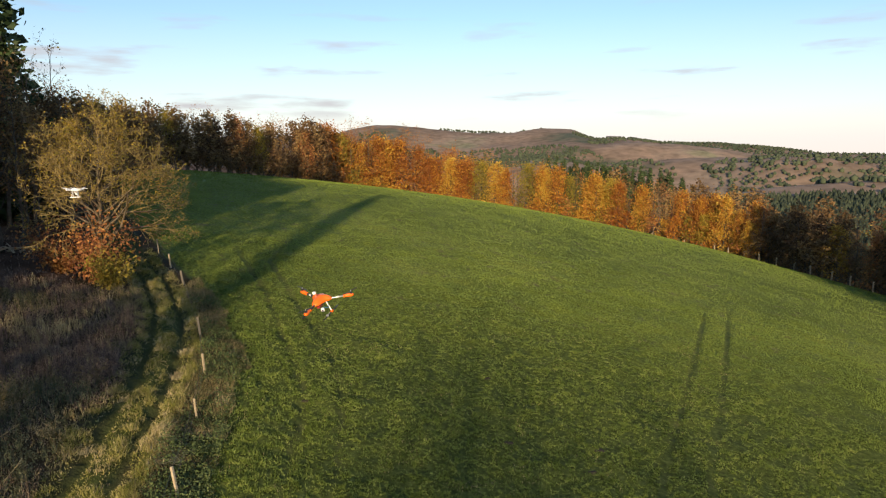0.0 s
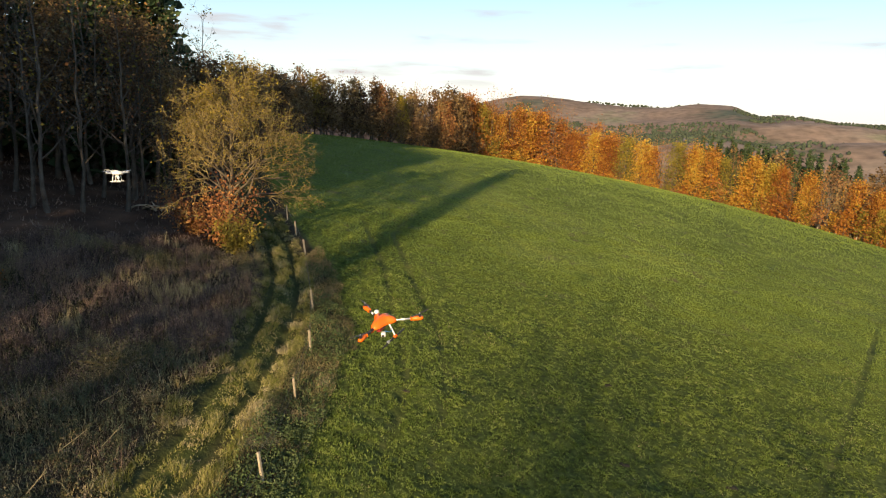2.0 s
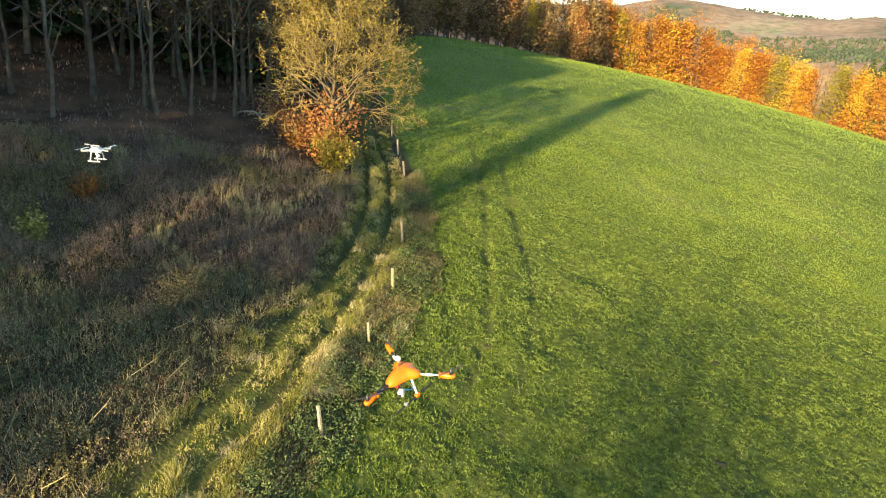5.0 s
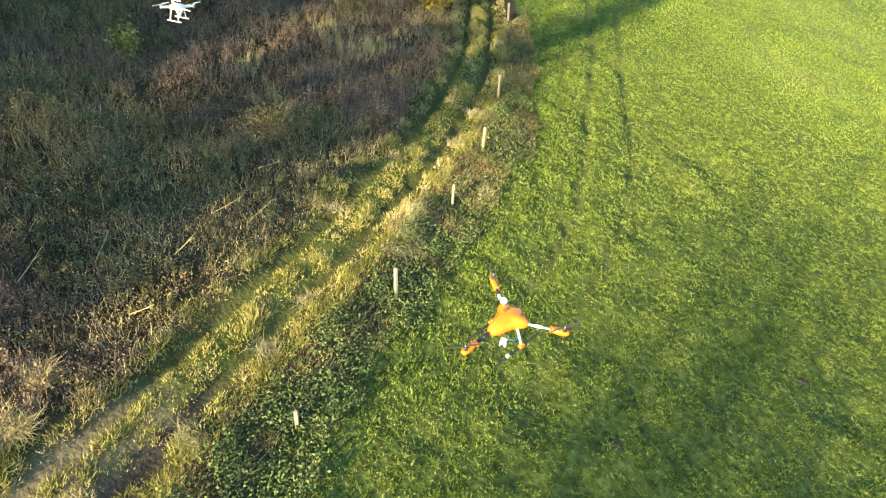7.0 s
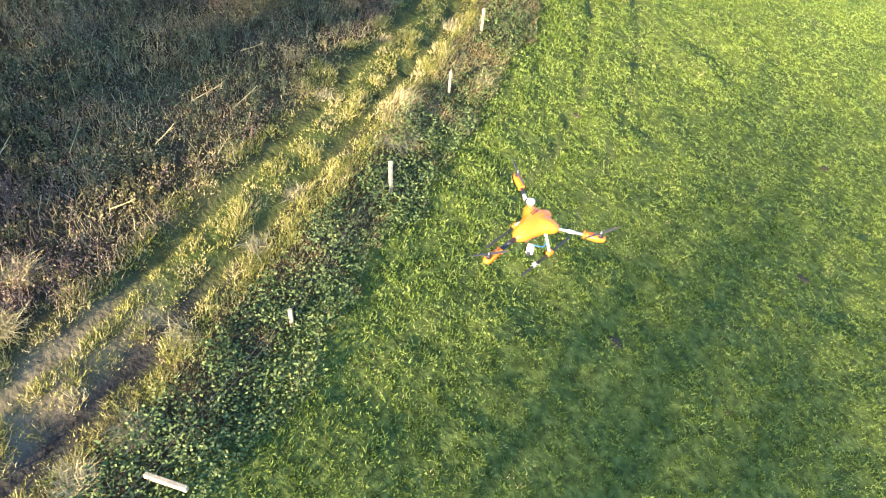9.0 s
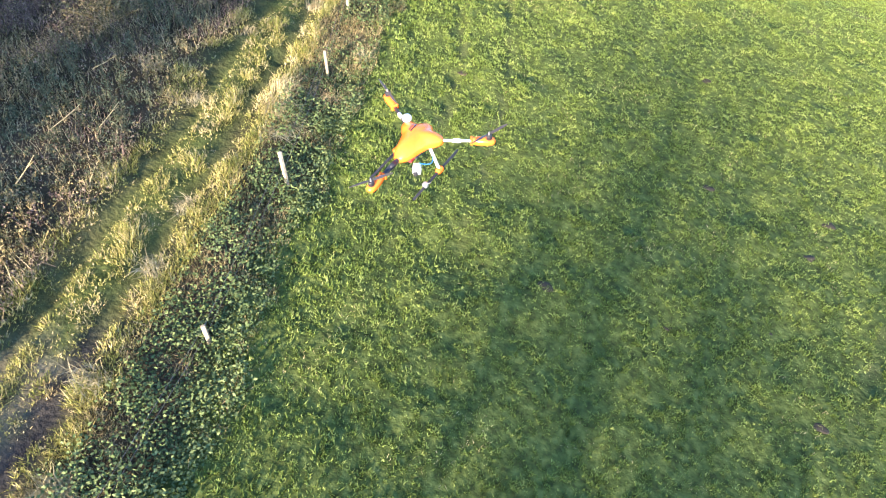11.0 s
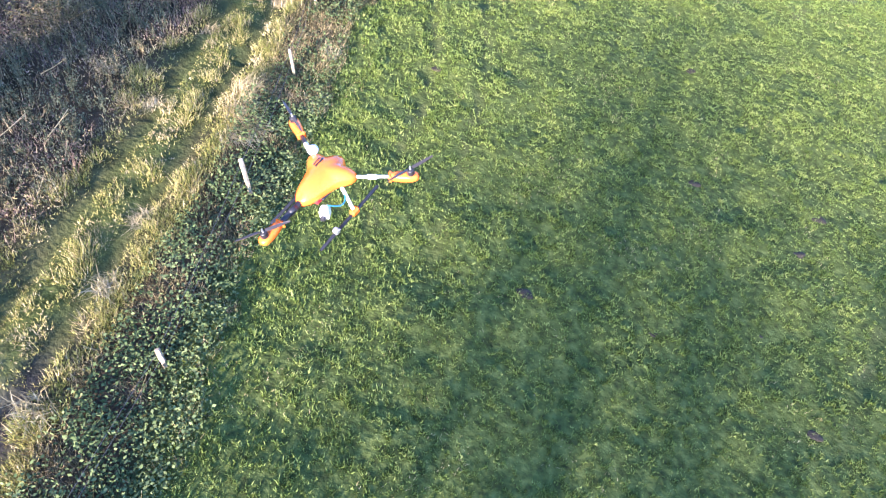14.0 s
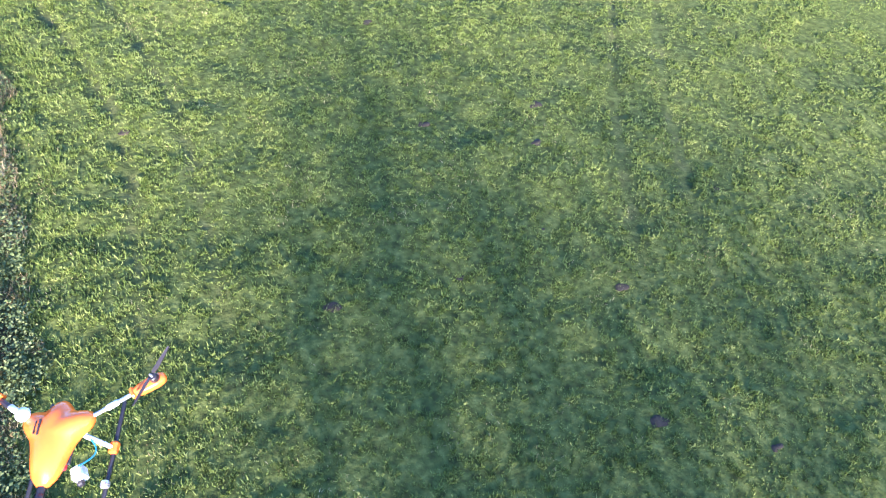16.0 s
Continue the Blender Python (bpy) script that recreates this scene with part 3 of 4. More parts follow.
def edge_at(d, out):
    x, y = np.interp(d, el, ex), np.interp(d, el, ey)
    n = np.array([x, y - 60]) / np.hypot(x, y - 60)
    return np.array([x, y]) + n * out


for row in range(3):
    for d in np.arange(2, 140 if row == 2 else el[-1], (1.7, 2.5, 3.3)[row]):
        x, y = edge_at(d, 1.4 + row * 3.6) + rng.uniform(-0.8, 0.8, 2)
        tall = np.interp(d, [0, 20, 40, 60, 70, 80, 90, 110, 130, 140, 185], [8.4, 10, 13, 16.6, 18, 16, 14.4, 11.5, 10.2, 9.6, 8.8]) / 12.8 + 0.05 * row
        u = rng.uniform()
        if row == 2:
            kind = brown[k % 2]
        elif d < 42:
            kind = oak[k % 2] if u < 0.6 else brown[k % 2] if u < 0.8 else beech[(2, 3)[k % 2]]
        elif d > 148:
            kind = oak[k % 2] if u < 0.45 else brown[k % 2] if u < 0.9 else beech[(0, 3)[k % 2]]
        elif row == 0:
            kind = beech[(0, 1, 0, 2, 1, 0)[k % 6]] if u < 0.78 else brown[k % 2]
        else:
            kind = beech[(0, 3, 1)[k % 3]] if u < 0.35 else brown[k % 2]
        tall *= rng.uniform(0.84, 1.08)
        put(kind, x, y, tall * rng.uniform(0.78, 1.05), rng.uniform(0, 360), sz=tall)
        k += 1
# low growth along the foot of the far edge
for d in np.arange(1, 184, 2.3):
    x, y = edge_at(d, 0.3) + rng.uniform(-0.5, 0.5, 2)
    kind = low[3] if d < 44 or d > 148 else low[(0, 1, 2, 0)[k % 4]]
    put(kind, x, y, rng.uniform(0.7, 1.15), rng.uniform(0, 360))
    k += 1
# brown wood falling into the valley beyond the lower end
for out, tall in ((9, 0.8), (16, 0.95), (25, 1.1), (36, 1.3), (50, 1.5), (66, 1.7), (84, 1.9), (106, 2.0), (130, 2.1), (158, 2.2), (190, 2.3)):
    for d in np.arange(128 - out * 0.25, 186 + out * 0.3, 4.2 + out * 0.035):
        x, y = edge_at(min(d, 184), out) + rng.uniform(-1.5, 1.5, 2) + (0, -1.0 * max(0, d - 184))
        u = rng.uniform()
        kind = brown[k % 2] if u < (0.5 if out < 30 else 0) else oak[k % 2] if u < 0.8 else slender[k % 3] if u < 0.93 else spruces[k % 2]
        put(kind, x, y, tall * rng.uniform(0.85, 1.1) * (0.62 if u >= 0.93 else 1), rng.uniform(0, 360))
        k += 1
for d in np.linspace(0, 1, 150):
    x, y = 39 + 37 * d + rng.uniform(-1, 1), 228 - 27 * d + rng.uniform(-9, 14)
    tall = rng.uniform(0.86, 1.05) * (1.62 - 0.16 * d)
    put(spruces[k % 2], x, y, tall * 0.8, rng.uniform(0, 360), sz=tall)
    k += 1
put(beech[2], *edge_at(137.5, -0.2), 0.52, 20)
put(beech[0], *edge_at(147, -0.2), 0.5, 80)
# unseen trees added behind the way, to shade the brush and the near field
for i, (x, y, s, sz) in enumerate(((-13.7, -3, 0.62, 1.75), (-13.9, -8, 0.6, 1.8), (-23.4, -5, 0.85, 1.75), (-26, -7, 1.2, 1.75), (-28.5, -5, 1.75, 1.75), (-31.5, -8, 1.75, 1.75), (-35, -5, 1.75, 1.75), (-39, -8, 1.8, 1.8), (-43, -5, 1.8, 1.8), (-47, -9, 1.8, 1.8), (-33, -13, 1.8, 1.8), (-24.5, -10, 1.1, 1.8))):
    put(brown[i % 2] if i == 1 else beech[i % 4], x, y, s, rng.uniform(0, 360), sz=sz)
for i, x in enumerate((-16.4, -18.2, -20.2, -21.8)):
    put(brown[i % 2], x, -6 - i % 2 * 3, 0.75, i * 90, sz=1.7)
put(oak[1], -22.6, -8, 0.6, 130, sz=1.65)
for x, y, s in ((-14.6, -5, 0.6), (-16.5, -5, 0.52), (-18.2, -3, 0.5), (-19.9, -5, 0.54), (-21.6, -3, 0.5), (-23.3, -5, 0.52), (-17.4, -7, 0.56), (-20.8, -7, 0.58), (-24.4, -3, 0.5)):
    put(near_oak[k % 2], x, y, s + 0.1, rng.uniform(0, 360), sz=0.86)
    k += 1
# unseen oaks added off to the right below the meadow, to shade its lower edge
for i, x in enumerate(np.arange(41.5, 84, 2.6)):
    put(oak[i % 2], x, (38, 44)[i % 2], 1.5 + 0.008 * (x - 41), rng.uniform(0, 360))
# unseen leafless trees added far behind, for soft shade on the near meadow
for x, y, s in ((-5.0, -25, 1.2), (-2.4, -25, 1.2), (-4.4, -29, 1.4), (-2.0, -30, 1.35)):
    put(shade_tree, x, y, s, rng.uniform(0, 360))
    k += 1
for y, tall, x0, x1, step in ((-39, 1.48, -8.0, 3.0, 3.7), (-46, 1.62, -6.8, 4.0, 4.3)):
    for i, x in enumerate(np.arange(x0, x1, step)):
        put(shade_tree, x + rng.uniform(-0.6, 0.6), y + rng.uniform(-1.5, 1.5), 1.25, rng.uniform(0, 360), sz=tall * rng.uniform(0.9, 1.02))
for x in np.arange(-0.6, 9, 1.35):
    put(shade_tree, x, -25 + rng.uniform(-2, 2), rng.uniform(0.9, 1.06), rng.uniform(0, 360))
for p in [shade_tree] + near_oak + low + oak + slender + beech + brown + spruces:
    for o in (*p.children_recursive, p):
        bpy.data.objects.remove(o)


def bush(name, rng, x, y, radius, height, mat, leaf, n, label):
    """A shrub: stems from one root and leaves over an uneven mound."""
    t = base(name, on(x, y, -0.05), label, "bush")
    stems, pts = [], []
    for i in range(16):
        a, r = rng.uniform(0, 2 * np.pi), radius * rng.uniform(0.3, 0.95)
        h = height * rng.uniform(0.55, 1.05)
        end = np.array([math.cos(a) * r, math.sin(a) * r, h])
        mid = end * np.array([0.4, 0.4, 0.6]) + rng.normal(0, 0.05, 3)
        stems.append([((0, 0, 0), 0.025), (mid, 0.016), (end, 0.005)])
        for f in np.linspace(0.3, 1, 9):
            pts.append(mid * f + (end - mid) * max(0, f - 0.4) / 0.6)
    V, F = tubes(stems, 4)
    tagged(hang("stem", mesh_of("stem", V, F, M_TWIG), t), kind="stuff")
    V, F = leaves(rng, pts, leaf, 0.8, n, radius * 0.18)
    V[:, 2] = np.maximum(V[:, 2], 0.02)
    tagged(hang("foliage", mesh_of("foliage", V, F, mat), t), kind="stuff")
    return t


rng = np.random.default_rng(11)
bush("red_bush", rng, -15.4, 30.7, 1.9, 3.0, M_RUST, 0.16, 16, "rust red autumn bush under the bare tree")
bush("red_bush", rng, -17.5, 31.4, 1.8, 2.2, M_RUST, 0.15, 14, "low rust red autumn bush beside the bare tree")
bush("yellow_bush", rng, -14.4, 29.9, 1.2, 1.8, M_OLIVE, 0.14, 12, "yellow green bush at the edge of the track")
bush("orange_shrub", rng, -19.2, 20.9, 0.55, 1.0, M_BEECH, 0.1, 6, "small orange shrub alone in dry grass")
bush("green_broom", rng, -18.1, 18.0, 0.6, 1.1, M_LANE, 0.12, 6, "bright green broom bush in dry weeds")
bush("weed_bush", rng, -12.6, 18.6, 1.3, 0.8, M_WEED, 0.055, 22, "sprawling olive weed bush beside the track")
bush("weed_bush", rng, -11.4, 21.6, 1.2, 0.7, M_BRACKEN, 0.05, 22, "sprawling grey brown weed bush beside the track")

# fallen branches before the wood
dead = base("fallen_branch", on(-20.7, 33.0), "pale bare fallen branch lying before the wood", "branch")
paths = []
for i in range(7):
    a = rng.uniform(-0.35, 0.35) + (0 if i < 5 else 2.6)
    L = rng.uniform(1.2, 2.6)
    st = np.array([rng.uniform(-1.8, 0.6), rng.uniform(-0.3, 0.3), 0.15])
    paths.append([(st + np.array([math.cos(a) * L * f, math.sin(a) * L * f, 0.25 * math.sin(f * 3)]), 0.05 * (1.1 - f)) for f in (0, 0.3, 0.6, 1)])
V, F = tubes(paths, 5)
hang("limb", mesh_of("limb", V, F, M_POST, True), dead)


# ---- fence ----
def prism(sx, sy, sz, bevel=0.0, z0=0.0):
    bm = bmesh.new()
    bmesh.ops.create_cube(bm, size=1)
    bmesh.ops.scale(bm, vec=(sx, sy, sz), verts=bm.verts)
    bmesh.ops.translate(bm, vec=(0, 0, sz / 2 + z0), verts=bm.verts)
    if bevel:
        bmesh.ops.bevel(bm, geom=bm.edges[:], offset=bevel, segments=1, affect="EDGES")
    return bm


def part(name, bm, mat, parent, label="", m=None, smooth=False):
    me = bpy.data.meshes.new(name)
    bm.to_mesh(me)
    bm.free()
    me.materials.append(mat)
    if smooth:
        me.polygons.foreach_set("use_smooth", np.ones(len(me.polygons), bool))
    ob = new(name, me)
    ob.parent = parent
    if m is not None:
        ob.matrix_basis = m
    return tagged(ob, label)


POSTS = [(-5.6, 4.6), (-6.06, 12.05), (-6.55, 16.1), (-7.4, 20.1), (-8.07, 23.0), (-9.35, 26.4), (-12.2, 32.5), (-13.7, 34.9), (-15.3, 37.4)]
fence = base("field_fence", on(*POSTS[2]), "low fence of pale wooden posts and thin wire along the meadow", "fence")
o = Vector(fence.location)
tops = []
for i, (x, y) in enumerate(POSTS):
    h = (0.78 + 0.07 * ((i * 7) % 3 - 1)) * (0.6 if i == 1 else 1)
    m = Matrix.Translation(Vector(on(x, y)) - o) @ pose(0, 0, 0, (-4, 3, -2, 5)[i % 4], (-6, -5, -9, -3)[i % 4]) @ pose(0, 0, 0, 0, 0, i * 37)
    part("post", prism(0.08, 0.07, h + 0.15, 0.012, -0.15), M_POST, fence, m=m)
    tops.append([m @ Vector((0, 0.0, h * f)) for f in (0.9, 0.5)])
for w in (0, 1):
    for a, b in zip(tops[:-1], tops[1:]):
        mid = (a[w] + b[w]) / 2 - Vector((0, 0, 0.06))
        V, F = tubes([[(a[w], 0.004), (mid, 0.004), (b[w], 0.004)]], 4)
        hang("wire", mesh_of("wire", V, F, M_WIRE), fence)
# the post that has fallen into the brambles
stake = base("fallen_stake", on(-5.7, 8.45, 0.3), "pale wooden stake fallen over in brambles", "stake")
part("stake_wood", prism(0.1, 0.08, 0.75, 0.012), M_POST, stake, m=pose(-0.3, 0, 0, 0, 86, 14))

far_fence = base("far_fence", on(*edge_at(60, -0.6)), "far fence of thin wooden posts before the beech wood", "fence")
o = Vector(far_fence.location)
me = None
for d in np.arange(38, 190, 3.1):
    x, y = edge_at(d, -0.6 + rng.uniform(-0.2, 0.2))
    p = part("post", prism(0.16, 0.16, 1.5, 0.02, -0.2), M_POST, far_fence, m=Matrix.Translation(Vector(on(x, y)) - o) @ pose(0, 0, 0, rng.uniform(-4, 4), rng.uniform(-4, 4)))


# ---- tussocks, sticks, molehills ----
def tussock(rng, x, y, radius, height, n, mat, label, way=None, fan=1.3, thick=0.011):
    t = base("grass_tussock", on(x, y, -0.03), label, "grass tuft")
    a, r = rng.uniform(0, 2 * np.pi, n), radius * 0.6 * np.sqrt(rng.uniform(0, 1, n))
    root = np.stack([np.cos(a) * r, np.sin(a) * r, 0 * a], 1)
    way = rng.uniform(0, 2 * np.pi) if way is None else way
    b = way + rng.normal(0, fan, n)
    L = height * rng.uniform(0.35, 1.15, n)
    out = rng.uniform(0.1, 1.1, n) * radius
    d = np.stack([np.cos(b), np.sin(b), 0 * b], 1)
    mid = root + d * out[:, None] * 0.35 + np.stack([0 * a, 0 * a, L * 0.6], 1) + rng.normal(0, 0.03, (n, 3))
    tip = root + d * out[:, None] * 1.1 + np.stack([0 * a, 0 * a, L * rng.uniform(0.3, 1.1, n)], 1) + rng.normal(0, 0.05, (n, 3))
    s = np.stack([-d[:, 1], d[:, 0], 0 * a], 1) * thick * 0.75
    V = np.stack([root - s, root + s, mid + s * 0.7, mid - s * 0.7, tip], 1).reshape(-1, 3)
    i = np.arange(n)[:, None] * 5
    F = np.concatenate([i + [0, 1, 2], i + [0, 2, 3], i + [3, 2, 4]])
    tagged(hang("blade", mesh_of("blade", V, F, mat), t), kind="stuff")
    return t


rng = np.random.default_rng(12)
for x, y, r, h in ((-9.7, 8.7, 0.5, 0.42), (-10.2, 9.6, 0.4, 0.45), (-6.7, 8.9, 0.4, 0.28), (-6.75, 7.8, 0.4, 0.26), (-9.9, 7.5, 0.45, 0.45)):
    tussock(rng, x, y, r, h, 420, M_STRAW, "dry straw coloured grass tussock beside the rutted track")
for x, y, r, h, w, fan in ((-8.05, 18.7, 0.5, 0.5, 0.6, 0.8), (-7.85, 18.1, 0.55, 0.42, 0.2, 0.7), (-7.6, 17.6, 0.75, 0.2, -0.2, 0.5)):
    tussock(rng, x, y, r, h, 170, M_STRAW, "leaning tuft of long pale straw beside a fence post", w, fan, 0.012)
for x, y, h in ((-6.9, 21.2, 0.4), (-8.0, 14.6, 0.3), (-7.7, 13.0, 0.28), (-7.4, 10.6, 0.34), (-10.0, 20.6, 0.3), (-9.7, 17.6, 0.26), (-8.9, 22.6, 0.3), (-10.9, 17.9, 0.4), (-12.0, 8.8, 0.45), (-9.3, 24.6, 0.35)):
    tussock(rng, x, y, 0.4, h * 0.8, 130, M_STRAW, "small tuft of bleached grass beside the track", None, 1.5, 0.012)
for x, y, a, L in ((-11.3, 14.9, 60, 1.2), (-10.9, 13.4, 80, 0.9), (-11.9, 12.1, 120, 1.3), (-10.6, 15.5, 75, 1.0), (-12.4, 10.7, 110, 1.4), (-10.2, 11.6, 30, 0.9), (-11.6, 16.8, 20, 1.0), (-13, 13.2, 150, 1.2)):
    s = base("dead_stick", on(x, y, 0.18), "pale dead stick lying on dry weeds", "stick")
    c, q, L = math.cos(radians(a)), math.sin(radians(a)), L * 0.6
    V, F = tubes([[((0, 0, 0), 0.012), ((c * L * 0.5, q * L * 0.5, 0.16), 0.01), ((c * L, q * L, 0.36), 0.005)], [((c * L * 0.6, q * L * 0.6, 0.2), 0.008), ((c * L * 0.75 + 0.15, q * L * 0.75, 0.36), 0.004)]], 5)
    hang("shoot", mesh_of("shoot", V, F, M_STRAW), s)
for i, (x, y, r) in enumerate(((-0.7, 16.1, 0.2), (4.5, 12.4, 0.2), (2.0, 16.3, 0.13), (2.7, 21.4, 0.16), (5.3, 20.1, 0.16), (5.3, 15.4, 0.17), (4.3, 17.3, 0.1), (5.9, 21.6, 0.2), (2.4, 26.2, 0.16), (6.4, 11.4, 0.16), (-4.4, 22.2, 0.15), (9.1, 17.7, 0.14))):
    t = base("molehill", on(x, y, -0.02), "small dark molehill of bare earth in the meadow", "molehill", "molehills in the meadow")
    bm = bmesh.new()
    bmesh.ops.create_icosphere(bm, subdivisions=3, radius=r * 0.75)
    for v in bm.verts:
        g = 1 + 0.9 * noise.noise(v.co * (7 / r * 0.15) + Vector((i * 3.1, 0, 0)))
        v.co = Vector((v.co.x * g * 1.2, v.co.y * g * 0.9, v.co.z * 0.38 * g))
    part("earth", bm, M_EARTH, t)


# ---- ground cover ----
def cover(name, V, F, mat, label):
    tagged(new(name, mesh_of(name, V, F, mat)), label, "grass", kind="stuff")


def strew(rng, n, x0, x1, y0, y1, keep):
    x, y = rng.uniform(x0, x1, n), rng.uniform(y0, y1, n)
    ok = keep(x, y)
    return x[ok], y[ok]


def rooted(x, y, lift=0.0):
    return np.stack([x, y, ground_z(x, y) + lift], 1)


rng = np.random.default_rng(21)
in_meadow = lambda x, y: x > field_x(y) + hash_noise(x, y, 0.9, 8) * 0.7
# meadow, near: clumps of tufts, lower in the wheel lines
x, y = strew(rng, 38000, -12, 19, 4, 40, in_meadow)
big = rng.uniform(0.55, 1.2, len(x)) * (1 + 0.75 * np.clip((field_x(y) + 5.0 - x) / 4, 0, 1))
spread = np.repeat(0.05 * big, 4)
cx, cy = np.repeat(x, 4) + rng.normal(0, 1, len(x) * 4) * spread, np.repeat(y, 4) + rng.normal(0, 1, len(x) * 4) * spread
lone_x, lone_y = strew(rng, 70000, -12, 19, 4, 40, in_meadow)
x, y = np.concatenate([cx, lone_x]), np.concatenate([cy, lone_y])
big = np.concatenate([np.repeat(big, 4), np.full(len(lone_x), 0.45)])
vig = 0.7 * big + 0.15 + hash_noise(x, y, 0.3, 31) * 0.7 + hash_noise(x, y, 2.4, 32) * 0.2
fade = np.clip((40 - np.hypot(x, y)) / 12, 0, 1)
ok = rng.uniform(0, 1, len(x)) < (vig + 0.4) * (1 - 0.75 * wheel(x, y)) * fade
x, y, vig = x[ok], y[ok], np.clip(vig[ok], 0.25, 2.0)
V, F = rosettes(rng, rooted(x, y, -0.01), 6, 0.03 + 0.05 * vig, 0.015 + 0.011 * vig, 0.85)
cover("meadow_grass", V, F, M_GRASS, "short tufted green meadow grass")
x, y = strew(rng, 60000, -10, 15, 5, 34, lambda x, y: in_meadow(x, y) & (hash_noise(x, y, 0.9, 35) + 0.6 * hash_noise(x, y, 0.3, 36) + 0.25 * np.clip((field_x(y) + 2 - x) / 2, 0, 1) > 0.33))
V, F = blades(rng, rooted(x, y), 0.08, 0.009, 0.95)
cover("withered_grass", V, F, M_STRAW, "withered pale blades among the meadow grass")
# meadow, farther off
n = 640000
d = (36**0.5 + rng.uniform(0, 1, n) * (152**0.5 - 36**0.5)) ** 2
d = np.where(rng.uniform(0, 1, n) < 0.25, rng.uniform(16, 46, n), d)
az = np.radians(rng.uniform(-30, 62, n))
x, y = d * np.sin(az), d * np.cos(az)
ok = in_meadow(x, y) & (rng.uniform(0, 1, n) < np.where(x > 17, 1, np.clip((d - 27) / 12, 0, 1))) & (np.hypot(x, y - 55) < 99) & (rng.uniform(0, 1, n) < 0.75 + hash_noise(x, y, 1.8, 33)) & (wheel(x, y) < 0.5)
x, y, d = x[ok], y[ok], d[ok]
V, F = blades(rng, rooted(x, y, -0.01), 0.035 + 0.0009 * d, 0.008 + 0.00085 * d, 0.5)
cover("far_meadow_grass", V, F, M_SWARD, "short green meadow grass farther up the slope")
# the track
x, y = strew(rng, 190000, -16, -6.5, 3, 38, lambda x, y: np.abs(x - track_x(y)) < 1.35)
t = np.abs(x - track_x(y))
rut = np.exp(-(((t - 0.55) / 0.19) ** 2))
tuft = np.clip(0.55 + hash_noise(x, y, 0.32, 41) * 1.3 + hash_noise(x, y, 1.1, 42) * 0.5, 0, 1.2)
bare = np.clip((11.5 - y) / 2, 0.45, 1) * rut
ok = rng.uniform(0, 1, len(x)) < (1 - 0.92 * bare) * (0.3 + 0.7 * tuft)
x, y, rut, tuft = x[ok], y[ok], rut[ok], tuft[ok]
dry = rng.uniform(0, 1, len(x)) < 0.15 + 0.45 * (hash_noise(x, y, 0.6, 43) > 0.16)
for name, mat, sel, lab in (("track_grass", M_LANE, ~dry, "short yellow green grass on the rutted track"), ("track_straw", M_STRAW, dry, "bleached straw among the grass of the track")):
    V, F = rosettes(rng, rooted(x[sel], y[sel], -0.01), 3, (0.05 + 0.2 * tuft[sel] ** 2) * (1 - 0.75 * rut[sel]), 0.016, 0.85)
    cover(name, V, F, mat, lab)
# verge between track and meadow: brambles near, weeds beyond
verge = lambda x, y: (x > track_x(y) + 1.0) & (x < field_x(y) + 0.3 + hash_noise(x, y, 0.9, 8) * 0.7)
x, y = strew(rng, 150000, -12, -4, 3, 34, verge)
leafy = (np.clip((27 - y) / 9, 0.3, 0.95) + hash_noise(x, y, 1.2, 51) * 1.0) * np.clip((x - track_x(y) - 1.25) / 0.4, 0, 1) * np.where(hash_noise(x, y, 0.7, 53) > -0.28, 1, 0.25)
a = rng.uniform(0, 1, len(x)) < leafy
q = rooted(x[a], y[a])
q[:, 2] += rng.uniform(0.03, 0.42, len(q)) * (0.7 + hash_noise(x[a], y[a], 0.8, 52))
V, F = leaves(rng, q, 0.068, 0.45, 2, 0.05)
cover("bramble_leaf", V, F, M_BRAMBLE, "dark green bramble leaves along the fence")
x, y = x[~a], y[~a]
bank = x < track_x(y) + 1.25 + hash_noise(x, y, 0.7, 54) * 0.5
for name, mat, sel, lab in (("verge_grass", M_LANE, bank, "yellow green grass on the bank beside the track"), ("verge_weed", M_WEED, ~bank, "tangled olive weeds along the fence")):
    V, F = rosettes(rng, rooted(x[sel], y[sel]), 3, 0.15, 0.014, 0.9)
    cover(name, V, F, mat, lab)
x, y = strew(rng, 45000, -12, -4, 3, 34, lambda x, y: verge(x, y) & (rng.uniform(0, 1, len(x)) < np.clip(0.45 - (x - track_x(y) - 1) / 0.9, 0.05, 0.3)))
V, F = blades(rng, rooted(x, y), 0.24, 0.012, 0.95)
cover("verge_straw", V, F, M_STRAW, "dry straw among the weeds of the verge")
# brush between track and wood
brushy = lambda x, y: (x < track_x(y) - 1.0 + hash_noise(x, y, 1.0, 61) * 0.7) & (y < np.interp(x, [-44, -25.5, -17], [3, 23.5, 29.5]) + hash_noise(x, y, 2.0, 69) * 2)
x, y = strew(rng, 120000, -34, -8, 3, 35, brushy)
near_share = np.clip(1.2 - np.hypot(x + 11, y - 13) / 26, 0.3, 1)
ok = rng.uniform(0, 1, len(x)) < near_share
x, y, big = x[ok], y[ok], 1 / near_share[ok]
patch = hash_noise(x, y, 2.6, 62) + 0.5 * hash_noise(x, y, 0.9, 63)
by_track = np.exp(-(((x - track_x(y) + 2.6) / 1.6) ** 2) - ((y - 22) / 3.0) ** 2)
zone = np.interp(y, [6, 11, 13.5, 18.5, 21, 25, 28], [0.18, 0.2, -0.22, -0.2, -0.06, -0.02, 0.02]) + patch * 0.55
zone = zone * (1 - by_track) + 0.18 * by_track
